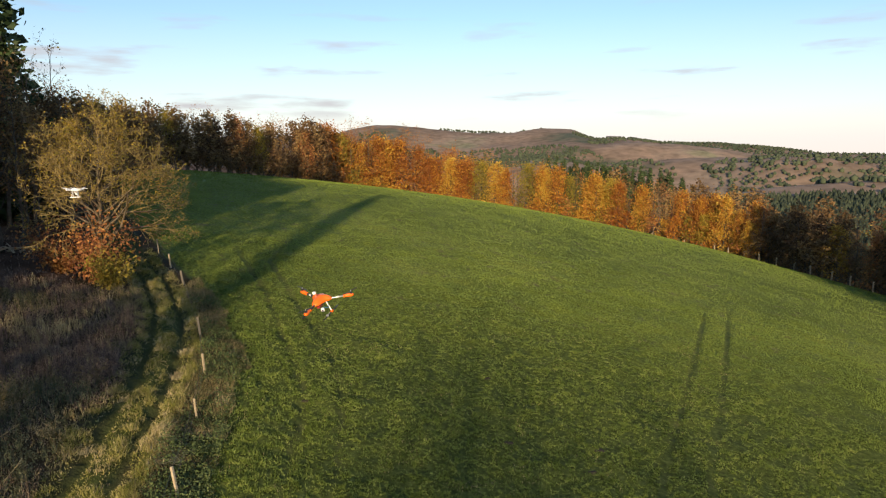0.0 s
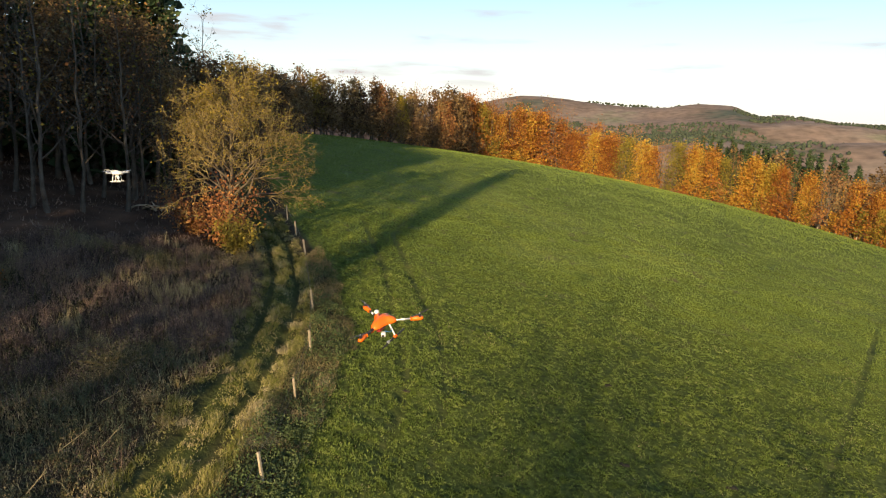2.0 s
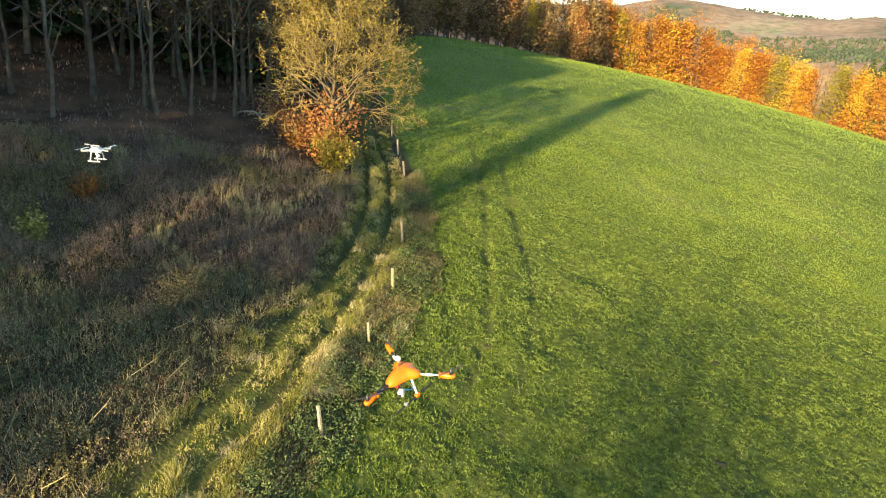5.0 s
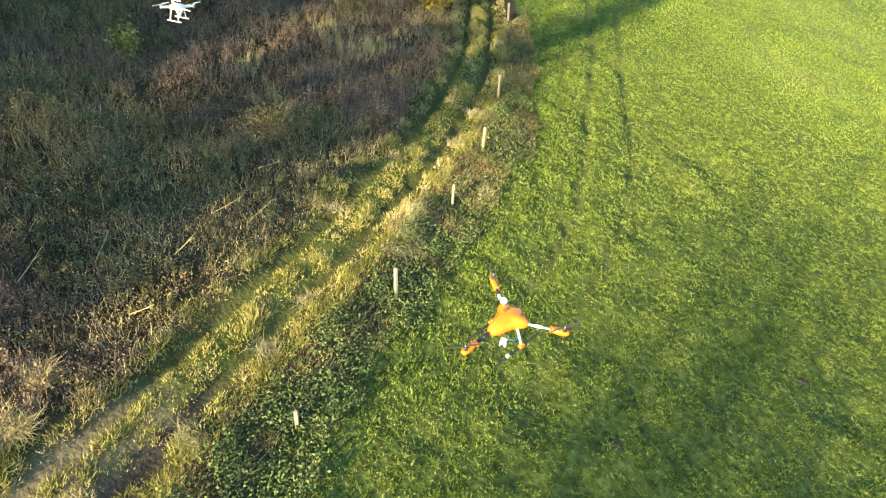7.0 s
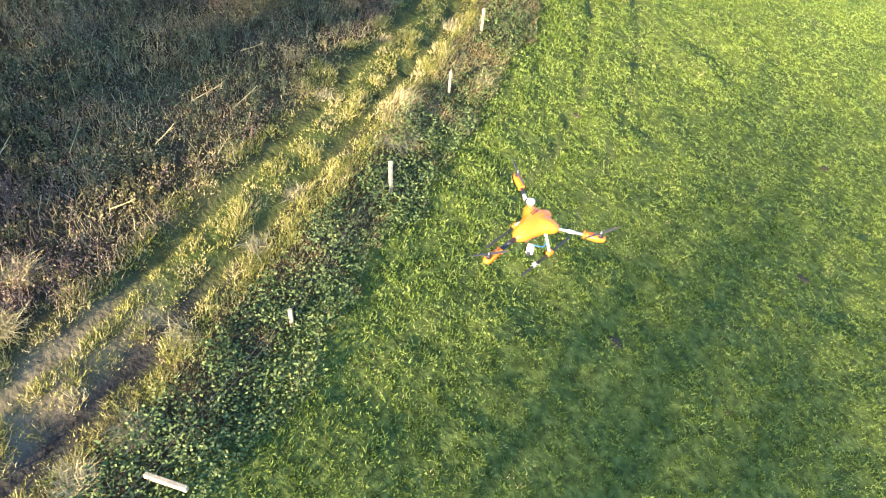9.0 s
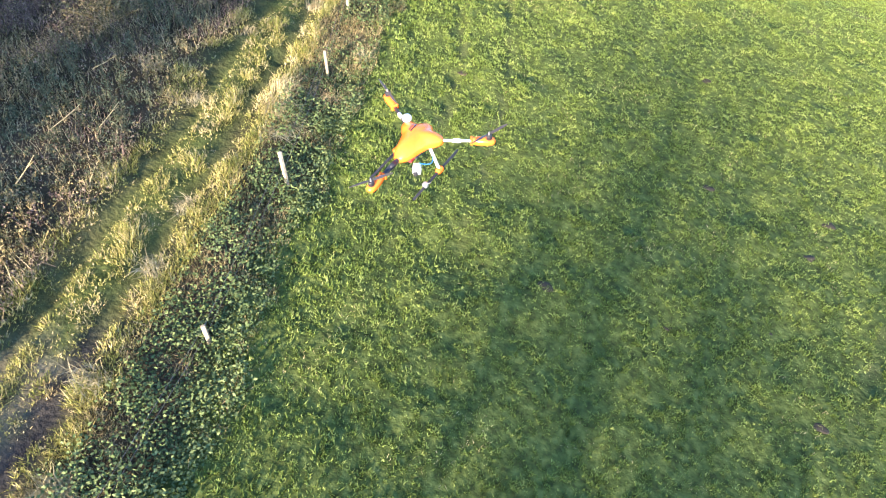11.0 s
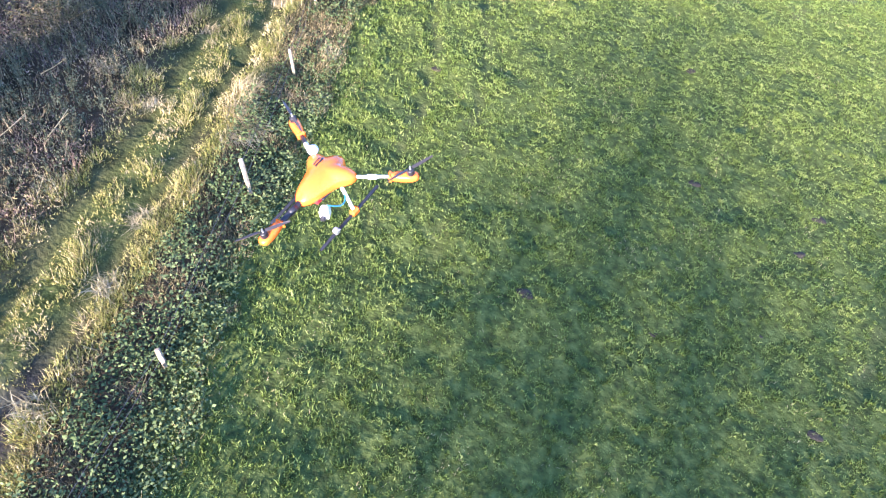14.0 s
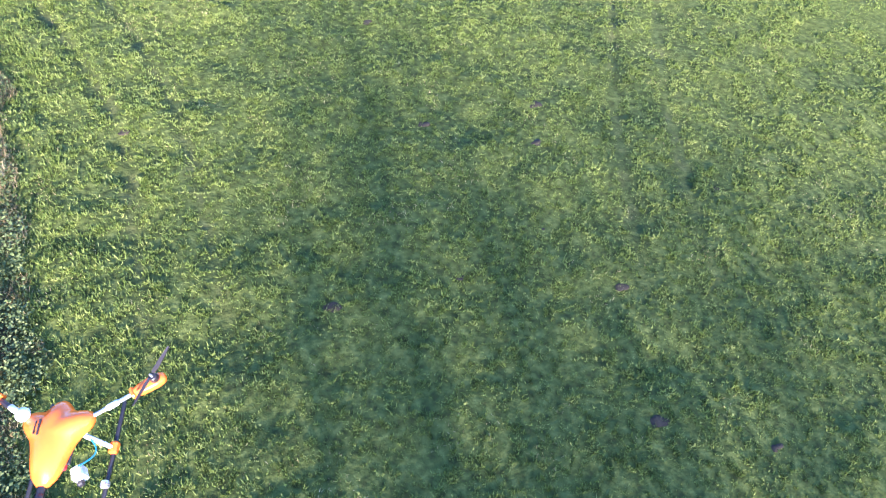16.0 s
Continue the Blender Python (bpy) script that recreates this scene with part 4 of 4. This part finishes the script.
pick = rng.uniform(-0.16, 0.16, len(x)) + zone
hz = 0.14 + 0.24 * np.clip(0.5 + hash_noise(x, y, 1.7, 64), 0, 1)
for name, mat, sel, h, w, lab in (
        ("brush_weed", M_WEED, pick < 0.02, 0.85, 0.028, "olive and brown autumn weeds in the brush"),
        ("brush_bracken", M_BRACKEN, (pick >= 0.02) & (pick < 0.4), 0.8, 0.026, "dead brown bracken and stalks in the brush"),
        ("brush_straw", M_STRAW, pick >= 0.4, 1.2, 0.02, "pale dry grass standing in the brush")):
    V, F = blades(rng, rooted(x[sel], y[sel], -0.02), hz[sel] * h, w * np.sqrt(big[sel]), 0.85)
    cover(name, V, F, mat, lab)
for name, mat, seed, n, ys, share, lab in (
        ("brush_leaf", M_NETTLE, 66, 70000, [11, 13.5, 19, 21.5], [0.1, 1, 1, 0.15], "dull grey green nettle and bramble leaves in the brush"),
        ("withered_leaf", M_BRACKEN, 67, 150000, [11, 13.5, 18, 21, 30], [1, 0.4, 0.3, 0.8, 0.5], "withered brown leaves in the brush"),
        ("olive_leaf", M_WEED, 68, 120000, [9, 12, 20, 23], [0.3, 1, 1, 0.3], "olive weed leaves in the brush")):
    x, y = strew(rng, n, -27, -8, 3, 30, lambda x, y: brushy(x, y) & (hash_noise(x, y, 1.9, seed) + 0.5 * hash_noise(x, y, 0.6, seed + 4) > -0.1))
    ok = rng.uniform(0, 1, len(x)) < np.interp(y, ys, share)
    x, y = x[ok], y[ok]
    q = rooted(x, y)
    q[:, 2] += rng.uniform(0.05, 0.62 if seed == 66 else 0.45, len(q)) * (0.8 + hash_noise(x, y, 0.9, seed + 9))
    V, F = leaves(rng, q, 0.045, 0.7, 1, 0.02)
    cover(name, V, F, mat, lab)
# single weed plants: leafy or twiggy clumps of uneven height
def weed_clumps(rng, x, y, h, stems, leaf, size):
    """Stems that fan out from each root, with small leaves along them."""
    n = len(x)
    root = np.repeat(rooted(x, y, -0.02), stems, 0)
    hh = np.repeat(h, stems) * rng.uniform(0.5, 1.15, n * stems)
    a, out = rng.uniform(0, 2 * np.pi, n * stems), rng.uniform(0.05, 0.6, n * stems)
    d = np.stack([np.cos(a) * out, np.sin(a) * out, np.ones_like(a)], 1)
    tip = root + d * hh[:, None]
    w = np.stack([-np.sin(a), np.cos(a), 0 * a], 1) * 0.009
    stem = np.stack([root - w, root + w, tip], 1).reshape(-1, 3)
    f = rng.uniform(0.25, 1.05, (n * stems, leaf))
    at = (root[:, None] + d[:, None] * (f * hh[:, None])[:, :, None]).reshape(-1, 3)
    LV, LF = leaves(rng, at, size, 0.7, 1, 0.03)
    return stem, LV, LF


x, y = strew(rng, 10000, -27, -8, 3, 31, lambda x, y: brushy(x, y) & (x < track_x(y) - 1.3))
tone = np.interp(y, [6, 11, 13, 18, 21, 25, 28], [0.1, 0.18, -0.15, -0.2, 0.02, 0.05, 0.05]) + hash_noise(x, y, 2.2, 91) * 0.7 + hash_noise(x, y, 0.7, 92) * 0.35
lying = np.exp(-(((x + 11.6) / 1.6) ** 2) - ((y - 14.2) / 2.2) ** 2)
hgt = (0.22 + 0.5 * np.clip(0.5 + hash_noise(x, y, 1.5, 93) * 1.3, 0, 1)) * (1 - 0.6 * lying)
for name, mat, sel, stems, leaf, size, lab in (
        ("nettle_clump", M_NETTLE, tone < -0.3, 7, 6, 0.05, "grey green nettle clumps in the brush"),
        ("weed_clump", M_WEED, (tone >= -0.3) & (tone < -0.08), 9, 4, 0.05, "olive seeding weed clumps in the brush"),
        ("bracken_clump", M_BRACKEN, (tone >= -0.08) & (tone < 0.25), 11, 3, 0.05, "mauve brown withered clumps in the brush"),
        ("straw_clump", M_STRAW, tone >= 0.25, 14, 2, 0.03, "bleached seed stalks in clumps in the brush")):
    st, LV, LF = weed_clumps(rng, x[sel], y[sel], hgt[sel], stems, leaf, size)
    cover(name, np.concatenate([st, LV]), np.concatenate([np.arange(len(st)).reshape(-1, 3), LF[:, [0, 1, 2]] + len(st), LF[:, [0, 2, 3]] + len(st)]), mat, lab)
# dead stalks that stand and lie in the brush
for name, mat, seed, n, lab in (("dead_stalk", M_STRAW, 81, 26000, "pale dead stalks standing and lying in the brush"), ("brown_stalk", M_BRACKEN, 82, 60000, "brown dead stalks in the brush")):
    x, y = strew(rng, n, -26, -8, 3, 30, lambda x, y: brushy(x, y) & (hash_noise(x, y, 1.4, seed) + 0.6 * hash_noise(x, y, 0.5, seed + 3) > -0.02))
    V, F = blades(rng, rooted(x, y, 0.08), 0.45, 0.01, 0.99)
    cover(name, V, F, mat, lab)
# litter under the wood
x, y = strew(rng, 16000, -48, -15, 14, 52, lambda x, y: (x < track_x(y) - 2) & ~brushy(x, y))
V, F = blades(rng, rooted(x, y), 0.2, 0.06, 0.97)
cover("wood_floor_litter", V, F, M_BRACKEN, "brown litter and dead stalks on the wood floor")


# ---- woods in the distance ----
def far_woods(name, rng, n, r0, r1, mat, size, tall, keep, label):
    az = np.radians(rng.uniform(16 if r1 < 1000 else -6, 42, n))
    r = np.sqrt(rng.uniform(r0**2, r1**2, n))
    x, y = r * np.sin(az), r * np.cos(az)
    ok = keep(x, y, r) & (np.hypot(x, y - 55) > 116)
    x, y = x[ok], y[ok]
    c = rooted(x, y)
    s = size * rng.uniform(0.7, 1.3, len(c))
    a = rng.uniform(0, 2 * np.pi, (len(c), 1)) + np.arange(4) * np.pi / 2
    rings = []
    for f, wide in ((0.0, 0.5), (0.55, 0.62 if tall < 1.5 else 0.34)):
        w = wide * s[:, None] * rng.uniform(0.75, 1.2, (len(c), 4))
        rings.append(np.stack([c[:, :1] + np.cos(a) * w, c[:, 1:2] + np.sin(a) * w, c[:, 2:] + (f * tall * s)[:, None] * rng.uniform(0.8, 1.2, (len(c), 4))], -1))
    top = (c + np.stack([0 * s, 0 * s, s * tall], 1))[:, None]
    V = np.concatenate(rings + [top], 1).reshape(-1, 3)
    F = np.array([q for i in range(4) for q in ((i, (i + 1) % 4, 4 + (i + 1) % 4), (i, 4 + (i + 1) % 4, 4 + i), (4 + i, 4 + (i + 1) % 4, 8))])
    F = (np.arange(len(c))[:, None, None] * 9 + F).reshape(-1, 3)
    tagged(new(name, mesh_of(name, V, F, mat, True)), label, "woods", kind="stuff")


rng = np.random.default_rng(31)
# spruce green with the greying of distance haze mixed into it
M_FARGREEN = material("hazed_far_spruce", [(0.035, 0.048, 0.03), (0.05, 0.066, 0.04), (0.07, 0.088, 0.052)], 0.01, 0.9, 0, 0.05, island=0.4)
green = lambda x, y: hash_noise(x, y, 380, 71) + 0.4 * hash_noise(x, y, 120, 72)
far_woods("valley_spruce_wood", rng, 12000, 300, 820, M_FARGREEN, 5.0, 1.7, lambda x, y, r: green(x, y) > -0.28, "dark spruce woods in the valley")
far_woods("hill_spruce_wood", rng, 16000, 650, 3000, M_FARGREEN, 6.5, 1.0, lambda x, y, r: (green(x, y) > 0.15), "dark spruce plantations on the far hills")

M_WALL = material("white_render", [(0.75, 0.74, 0.7), (0.82, 0.81, 0.78)], 0.5, 0.8, 0)
M_SLATE = material("slate_roof", [(0.08, 0.08, 0.09), (0.14, 0.14, 0.15)], 0.5, 0.7, 0)


def house(x, y, w, d, h, turn):
    t = base("house", on(x, y, 3), "white rendered farmhouse with a slate roof on the far ridge", "house", "houses on the ridge")
    part("wall", prism(w, d, h + 8, 0.05, -8), M_WALL, t, m=pose(0, 0, 0, 0, 0, turn))
    bm = bmesh.new()
    v = [bm.verts.new(c) for c in ((-w / 2 - 0.5, -d / 2 - 0.6, h), (w / 2 + 0.5, -d / 2 - 0.6, h), (w / 2 + 0.5, d / 2 + 0.6, h), (-w / 2 - 0.5, d / 2 + 0.6, h), (-w / 2 - 0.5, 0, h + d * 0.5), (w / 2 + 0.5, 0, h + d * 0.5))]
    for f in ((0, 1, 5, 4), (2, 3, 4, 5), (0, 4, 3), (1, 2, 5), (0, 3, 2, 1)):
        bm.faces.new([v[i] for i in f])
    part("roof", bm, M_SLATE, t, m=pose(0, 0, 0, 0, 0, turn))


for az, r, w, d, h, turn in ((15.2, 2540, 24, 10, 7, 10), (15.7, 2560, 14, 10, 7, -20), (14.8, 2560, 14, 9, 6, 30), (23.2, 2250, 16, 9, 6, 5), (23.7, 2260, 10, 8, 6, -15)):
    house(r * math.sin(radians(az)), r * math.cos(radians(az)), w, d, h, turn)


# ---- drones ----
def glossy(name, c, rough=0.35, metal=0.0):
    return material(name, [tuple(v * 0.85 for v in c), c], 8.0, rough, 0, 60.0, metal=metal, spec=0.5)


M_ORANGE = glossy("orange_shell", (0.9, 0.175, 0.015), 0.25)
M_WHITE = glossy("white_plastic", (0.8, 0.8, 0.8), 0.3)
M_BLACK = glossy("black_carbon", (0.02, 0.02, 0.025), 0.4)
M_ALU = glossy("silver_tube", (0.7, 0.7, 0.72), 0.3, 0.8)
M_RED = glossy("red_battery", (0.35, 0.03, 0.04), 0.4)
M_BLUE = glossy("blue_cable", (0.03, 0.2, 0.5), 0.4)
M_PROP = glossy("grey_propeller", (0.045, 0.04, 0.04), 0.4)


def rod(a, b, r, sides=8, r2=None):
    V, F = tubes([[(a, r * 0.6), (np.array(a) * 0.98 + np.array(b) * 0.02, r), (np.array(a) * 0.02 + np.array(b) * 0.98, r2 or r), (b, (r2 or r) * 0.6)]], sides)
    return V, F


def solid(name, vf, mat, parent, label=""):
    return hang(name, mesh_of(name, vf[0], vf[1], mat, True), parent, label)


def loft(sections, mat, name, parent, label=""):
    """A rounded body from rings: (z, list of (x, y))."""
    bm = bmesh.new()
    rings = [[bm.verts.new((x, y, z)) for x, y in ring] for z, ring in sections]
    n = len(rings[0])
    for a, b in zip(rings[:-1], rings[1:]):
        for i in range(n):
            bm.faces.new((a[i], a[(i + 1) % n], b[(i + 1) % n], b[i]))
    bm.faces.new(rings[0][::-1])
    bm.faces.new(rings[-1])
    return part(name, bm, mat, parent, label, smooth=True)


def propeller(x, y, z, turn, length, parent):
    bm = bmesh.new()
    for s in (1, -1):
        pts = [(0.012, -0.005), (0.3 * length, -0.009), (0.75 * length, -0.006), (length, -0.002), (length, 0.002), (0.65 * length, 0.006), (0.012, 0.006)]
        lo = [bm.verts.new((s * px, s * py, 0.002 * (py > 0))) for px, py in pts]
        hi = [bm.verts.new((s * px, s * py, 0.004 + 0.004 * (py > 0))) for px, py in pts]
        bm.faces.new(lo[::-1])
        bm.faces.new(hi)
        for i in range(len(pts)):
            j = (i + 1) % len(pts)
            bm.faces.new((lo[i], lo[j], hi[j], hi[i]))
    bmesh.ops.recalc_face_normals(bm, faces=bm.faces[:])
    return part("propeller", bm, M_PROP, parent, m=pose(x, y, z, 0, 0, turn))


def orange_drone(place, turn):
    """Three arms; the tail arm lies along -x, the two others to the sides of +x."""
    t = base("orange_drone", place, "orange three-armed drone with white globe hovering above the meadow", "drone")
    t.rotation_euler, t.scale = (0, radians(-14), radians(turn)), (1.1, 1.1, 1.1)
    arms = (180, 60, -60)
    # hood: rounded shield, drawn out towards the three arms
    def ring(scale, shift=0.0):
        out = []
        for i in range(48):
            a = 2 * math.pi * i / 48
            c = max(math.cos(a - radians(q)) for q in arms)
            r = 0.088 + 0.07 * max(0, c) ** 10 + 0.03 * max(0, -math.cos(a)) ** 3 + 0.052 * max(0, math.cos(a)) ** 12
            out.append((r * scale * math.cos(a) + shift, r * scale * math.sin(a)))
        return out
    hood = loft([(0.0, ring(0.95)), (0.004, ring(0.99)), (0.014, ring(1.0)), (0.03, ring(0.96)), (0.034, ring(0.94)), (0.06, ring(0.76)), (0.074, ring(0.5)), (0.08, ring(0.2))], M_ORANGE, "hood", t, "glossy orange hood")
    part("vent", prism(0.06, 0.009, 0.008, 0.002), M_BLACK, hood, m=pose(0.022, 0.03, 0.0755, -12, 4, 4))
    part("vent", prism(0.05, 0.006, 0.008, 0.0015), M_BLACK, hood, m=pose(0.022, 0.046, 0.0725, -18, 4, 4))
    for a in (180, 62, -62):
        bm = bmesh.new()
        bmesh.ops.create_cone(bm, cap_ends=True, segments=8, radius1=0.006, radius2=0.005, depth=0.006)
        part("screw", bm, M_BLACK, hood, m=pose(0.11 * math.cos(radians(a)), 0.11 * math.sin(radians(a)), 0.04))
    part("frame_plate", prism(0.2, 0.14, 0.012, 0.004, -0.014), M_BLACK, t)
    R = 0.41
    for a in arms:
        c, s = math.cos(radians(a)), math.sin(radians(a))
        tail = a == 180
        arm = solid("arm", rod((0.1 * c, 0.1 * s, 0.015), (0.36 * c, 0.36 * s, 0.015), 0.015 if tail else 0.011 if a > 0 else 0.0085), M_BLACK if tail or a > 0 else M_ALU, t)
        solid("sleeve", rod((0.205 * c, 0.205 * s, 0.015), (0.25 * c, 0.25 * s, 0.015), 0.0165 if tail else 0.0122), M_BLACK if tail else M_WHITE, arm)
        # pod with rounded nose
        bm = bmesh.new()
        bmesh.ops.create_uvsphere(bm, u_segments=16, v_segments=10, radius=1)
        for v in bm.verts:
            v.co = Vector((math.copysign(abs(v.co.x) ** 0.75, v.co.x) * 0.072, math.copysign(abs(v.co.y) ** 0.8, v.co.y) * (0.027 + 0.007 * v.co.x), math.copysign(abs(v.co.z) ** 0.8, v.co.z) * 0.024))
        pod = part("motor_pod", bm, M_ORANGE, t, "orange motor pod", m=pose(0.375 * c, 0.375 * s, 0.015, 0, 0, a), smooth=True)
        bm = bmesh.new()
        bmesh.ops.create_cone(bm, cap_ends=True, segments=18, radius1=0.019, radius2=0.017, depth=0.03)
        bmesh.ops.bevel(bm, geom=bm.edges[:], offset=0.003, segments=1, affect="EDGES")
        part("motor", bm, M_BLACK, pod, m=pose(0.035, 0, 0.032))
        bm = bmesh.new()
        bmesh.ops.create_cone(bm, cap_ends=True, segments=14, radius1=0.006, radius2=0.003, depth=0.02)
        part("spinner", bm, M_ALU, pod, m=pose(0.035, 0, 0.058))
        part("clamp", prism(0.016, 0.046, 0.04, 0.006, -0.02), M_ORANGE, pod, m=pose(-0.062, 0, 0))
        propeller(R * c, R * s, 0.066, 20 + a * 0.7, 0.125, t)
    # navigation globe at the root of one arm
    bm = bmesh.new()
    bmesh.ops.create_uvsphere(bm, u_segments=20, v_segments=12, radius=0.028)
    bmesh.ops.scale(bm, vec=(1, 1, 0.75), verts=bm.verts)
    part("globe", bm, M_WHITE, t, "white globe", m=pose(0.075, 0.115, 0.07), smooth=True)
    solid("globe_stalk", rod((0.075, 0.115, 0.0), (0.075, 0.115, 0.06), 0.006), M_WHITE, t)
    # landing gear: two struts with tee pieces and long skids
    for s in (1, -1):
        strut = solid("strut", rod((0.02, s * 0.07, -0.01), (-0.01, s * 0.15, -0.125), 0.009), M_WHITE, t)
        bm = prism(0.05, 0.034, 0.034, 0.008, -0.017)
        part("tee", bm, M_ORANGE, strut, "orange tee piece", m=pose(-0.01, s * 0.153, -0.135))
        solid("skid", rod((-0.27, s * 0.153, -0.14), (0.18, s * 0.153, -0.14), 0.0085), M_BLACK, t)
    part("clamp", prism(0.03, 0.03, 0.03, 0.006), M_ALU, t, m=pose(-0.15, -0.153, -0.145))
    solid("aerial", rod((-0.15, -0.153, -0.125), (-0.16, -0.2, -0.075), 0.003), M_ALU, t)
    # payload under the hood
    part("battery", prism(0.12, 0.045, 0.04, 0.006, -0.06), M_RED, t, m=pose(-0.05, -0.01, 0))
    part("camera_box", prism(0.055, 0.045, 0.05, 0.006, -0.09), M_WHITE, t, "white camera box", m=pose(-0.11, -0.075, 0, 0, 12, 30))
    part("lens", prism(0.02, 0.024, 0.024, 0.005, -0.078), M_BLACK, t, m=pose(-0.145, -0.09, 0, 0, 12, 30))
    V, F = tubes([[((-0.1 + 0.12 * f, -0.085 - 0.04 * math.sin(f * 3.1), -0.035 - 0.03 * math.sin(f * 3.1)), 0.003) for f in np.linspace(0, 1, 9)]], 5)
    solid("cable", (V, F), M_BLUE, t, "blue cable loop")
    return t


orange_drone((-1.52, 9.11, 7.87), 73)


def white_drone(place, turn):
    t = base("white_drone", place, "white four-armed camera drone hovering before the dark wood", "drone")
    t.rotation_euler = (0, 0, radians(turn))
    n = 40
    def ring(k):
        return [((0.062 + 0.03 * math.cos(2 * a) ** 2) * k * math.cos(a + math.pi / 4), (0.062 + 0.03 * math.cos(2 * a) ** 2) * k * math.sin(a + math.pi / 4)) for a in (2 * math.pi * i / n for i in range(n))]
    loft([(-0.025, ring(0.7)), (-0.015, ring(0.95)), (0.005, ring(1.0)), (0.025, ring(0.8)), (0.036, ring(0.4))], M_WHITE, "shell", t)
    for a in (45, 135, 225, 315):
        c, s = math.cos(radians(a)), math.sin(radians(a))
        arm = solid("arm", rod((0.06 * c, 0.06 * s, 0.0), (0.175 * c, 0.175 * s, 0.006), 0.017, 8, 0.012), M_WHITE, t)
        solid("motor", rod((0.175 * c, 0.175 * s, -0.012), (0.175 * c, 0.175 * s, 0.03), 0.015, 10), M_ALU, arm)
        bm = propeller(0.175 * c, 0.175 * s, 0.03, a + 30, 0.12, t)
        bm.data.materials[0] = M_WHITE
    for s in (1, -1):
        leg = solid("leg", rod((0.04, s * 0.06, -0.02), (0.05, s * 0.085, -0.135), 0.006), M_WHITE, t)
        solid("leg", rod((-0.04, s * 0.06, -0.02), (-0.05, s * 0.085, -0.135), 0.006), M_WHITE, t)
        solid("skid", rod((-0.085, s * 0.085, -0.138), (0.085, s * 0.085, -0.138), 0.006), M_WHITE, t)
    t.scale = (0.72, 0.72, 0.72)
    part("gimbal", prism(0.03, 0.04, 0.035, 0.006, -0.065), M_ALU, t)
    bm = bmesh.new()
    bmesh.ops.create_uvsphere(bm, u_segments=14, v_segments=8, radius=0.024)
    part("camera", bm, M_WHITE, t, m=pose(0.02, 0, -0.075), smooth=True)
    return t


white_drone((-4.8, 8.9, 9.5), 20)
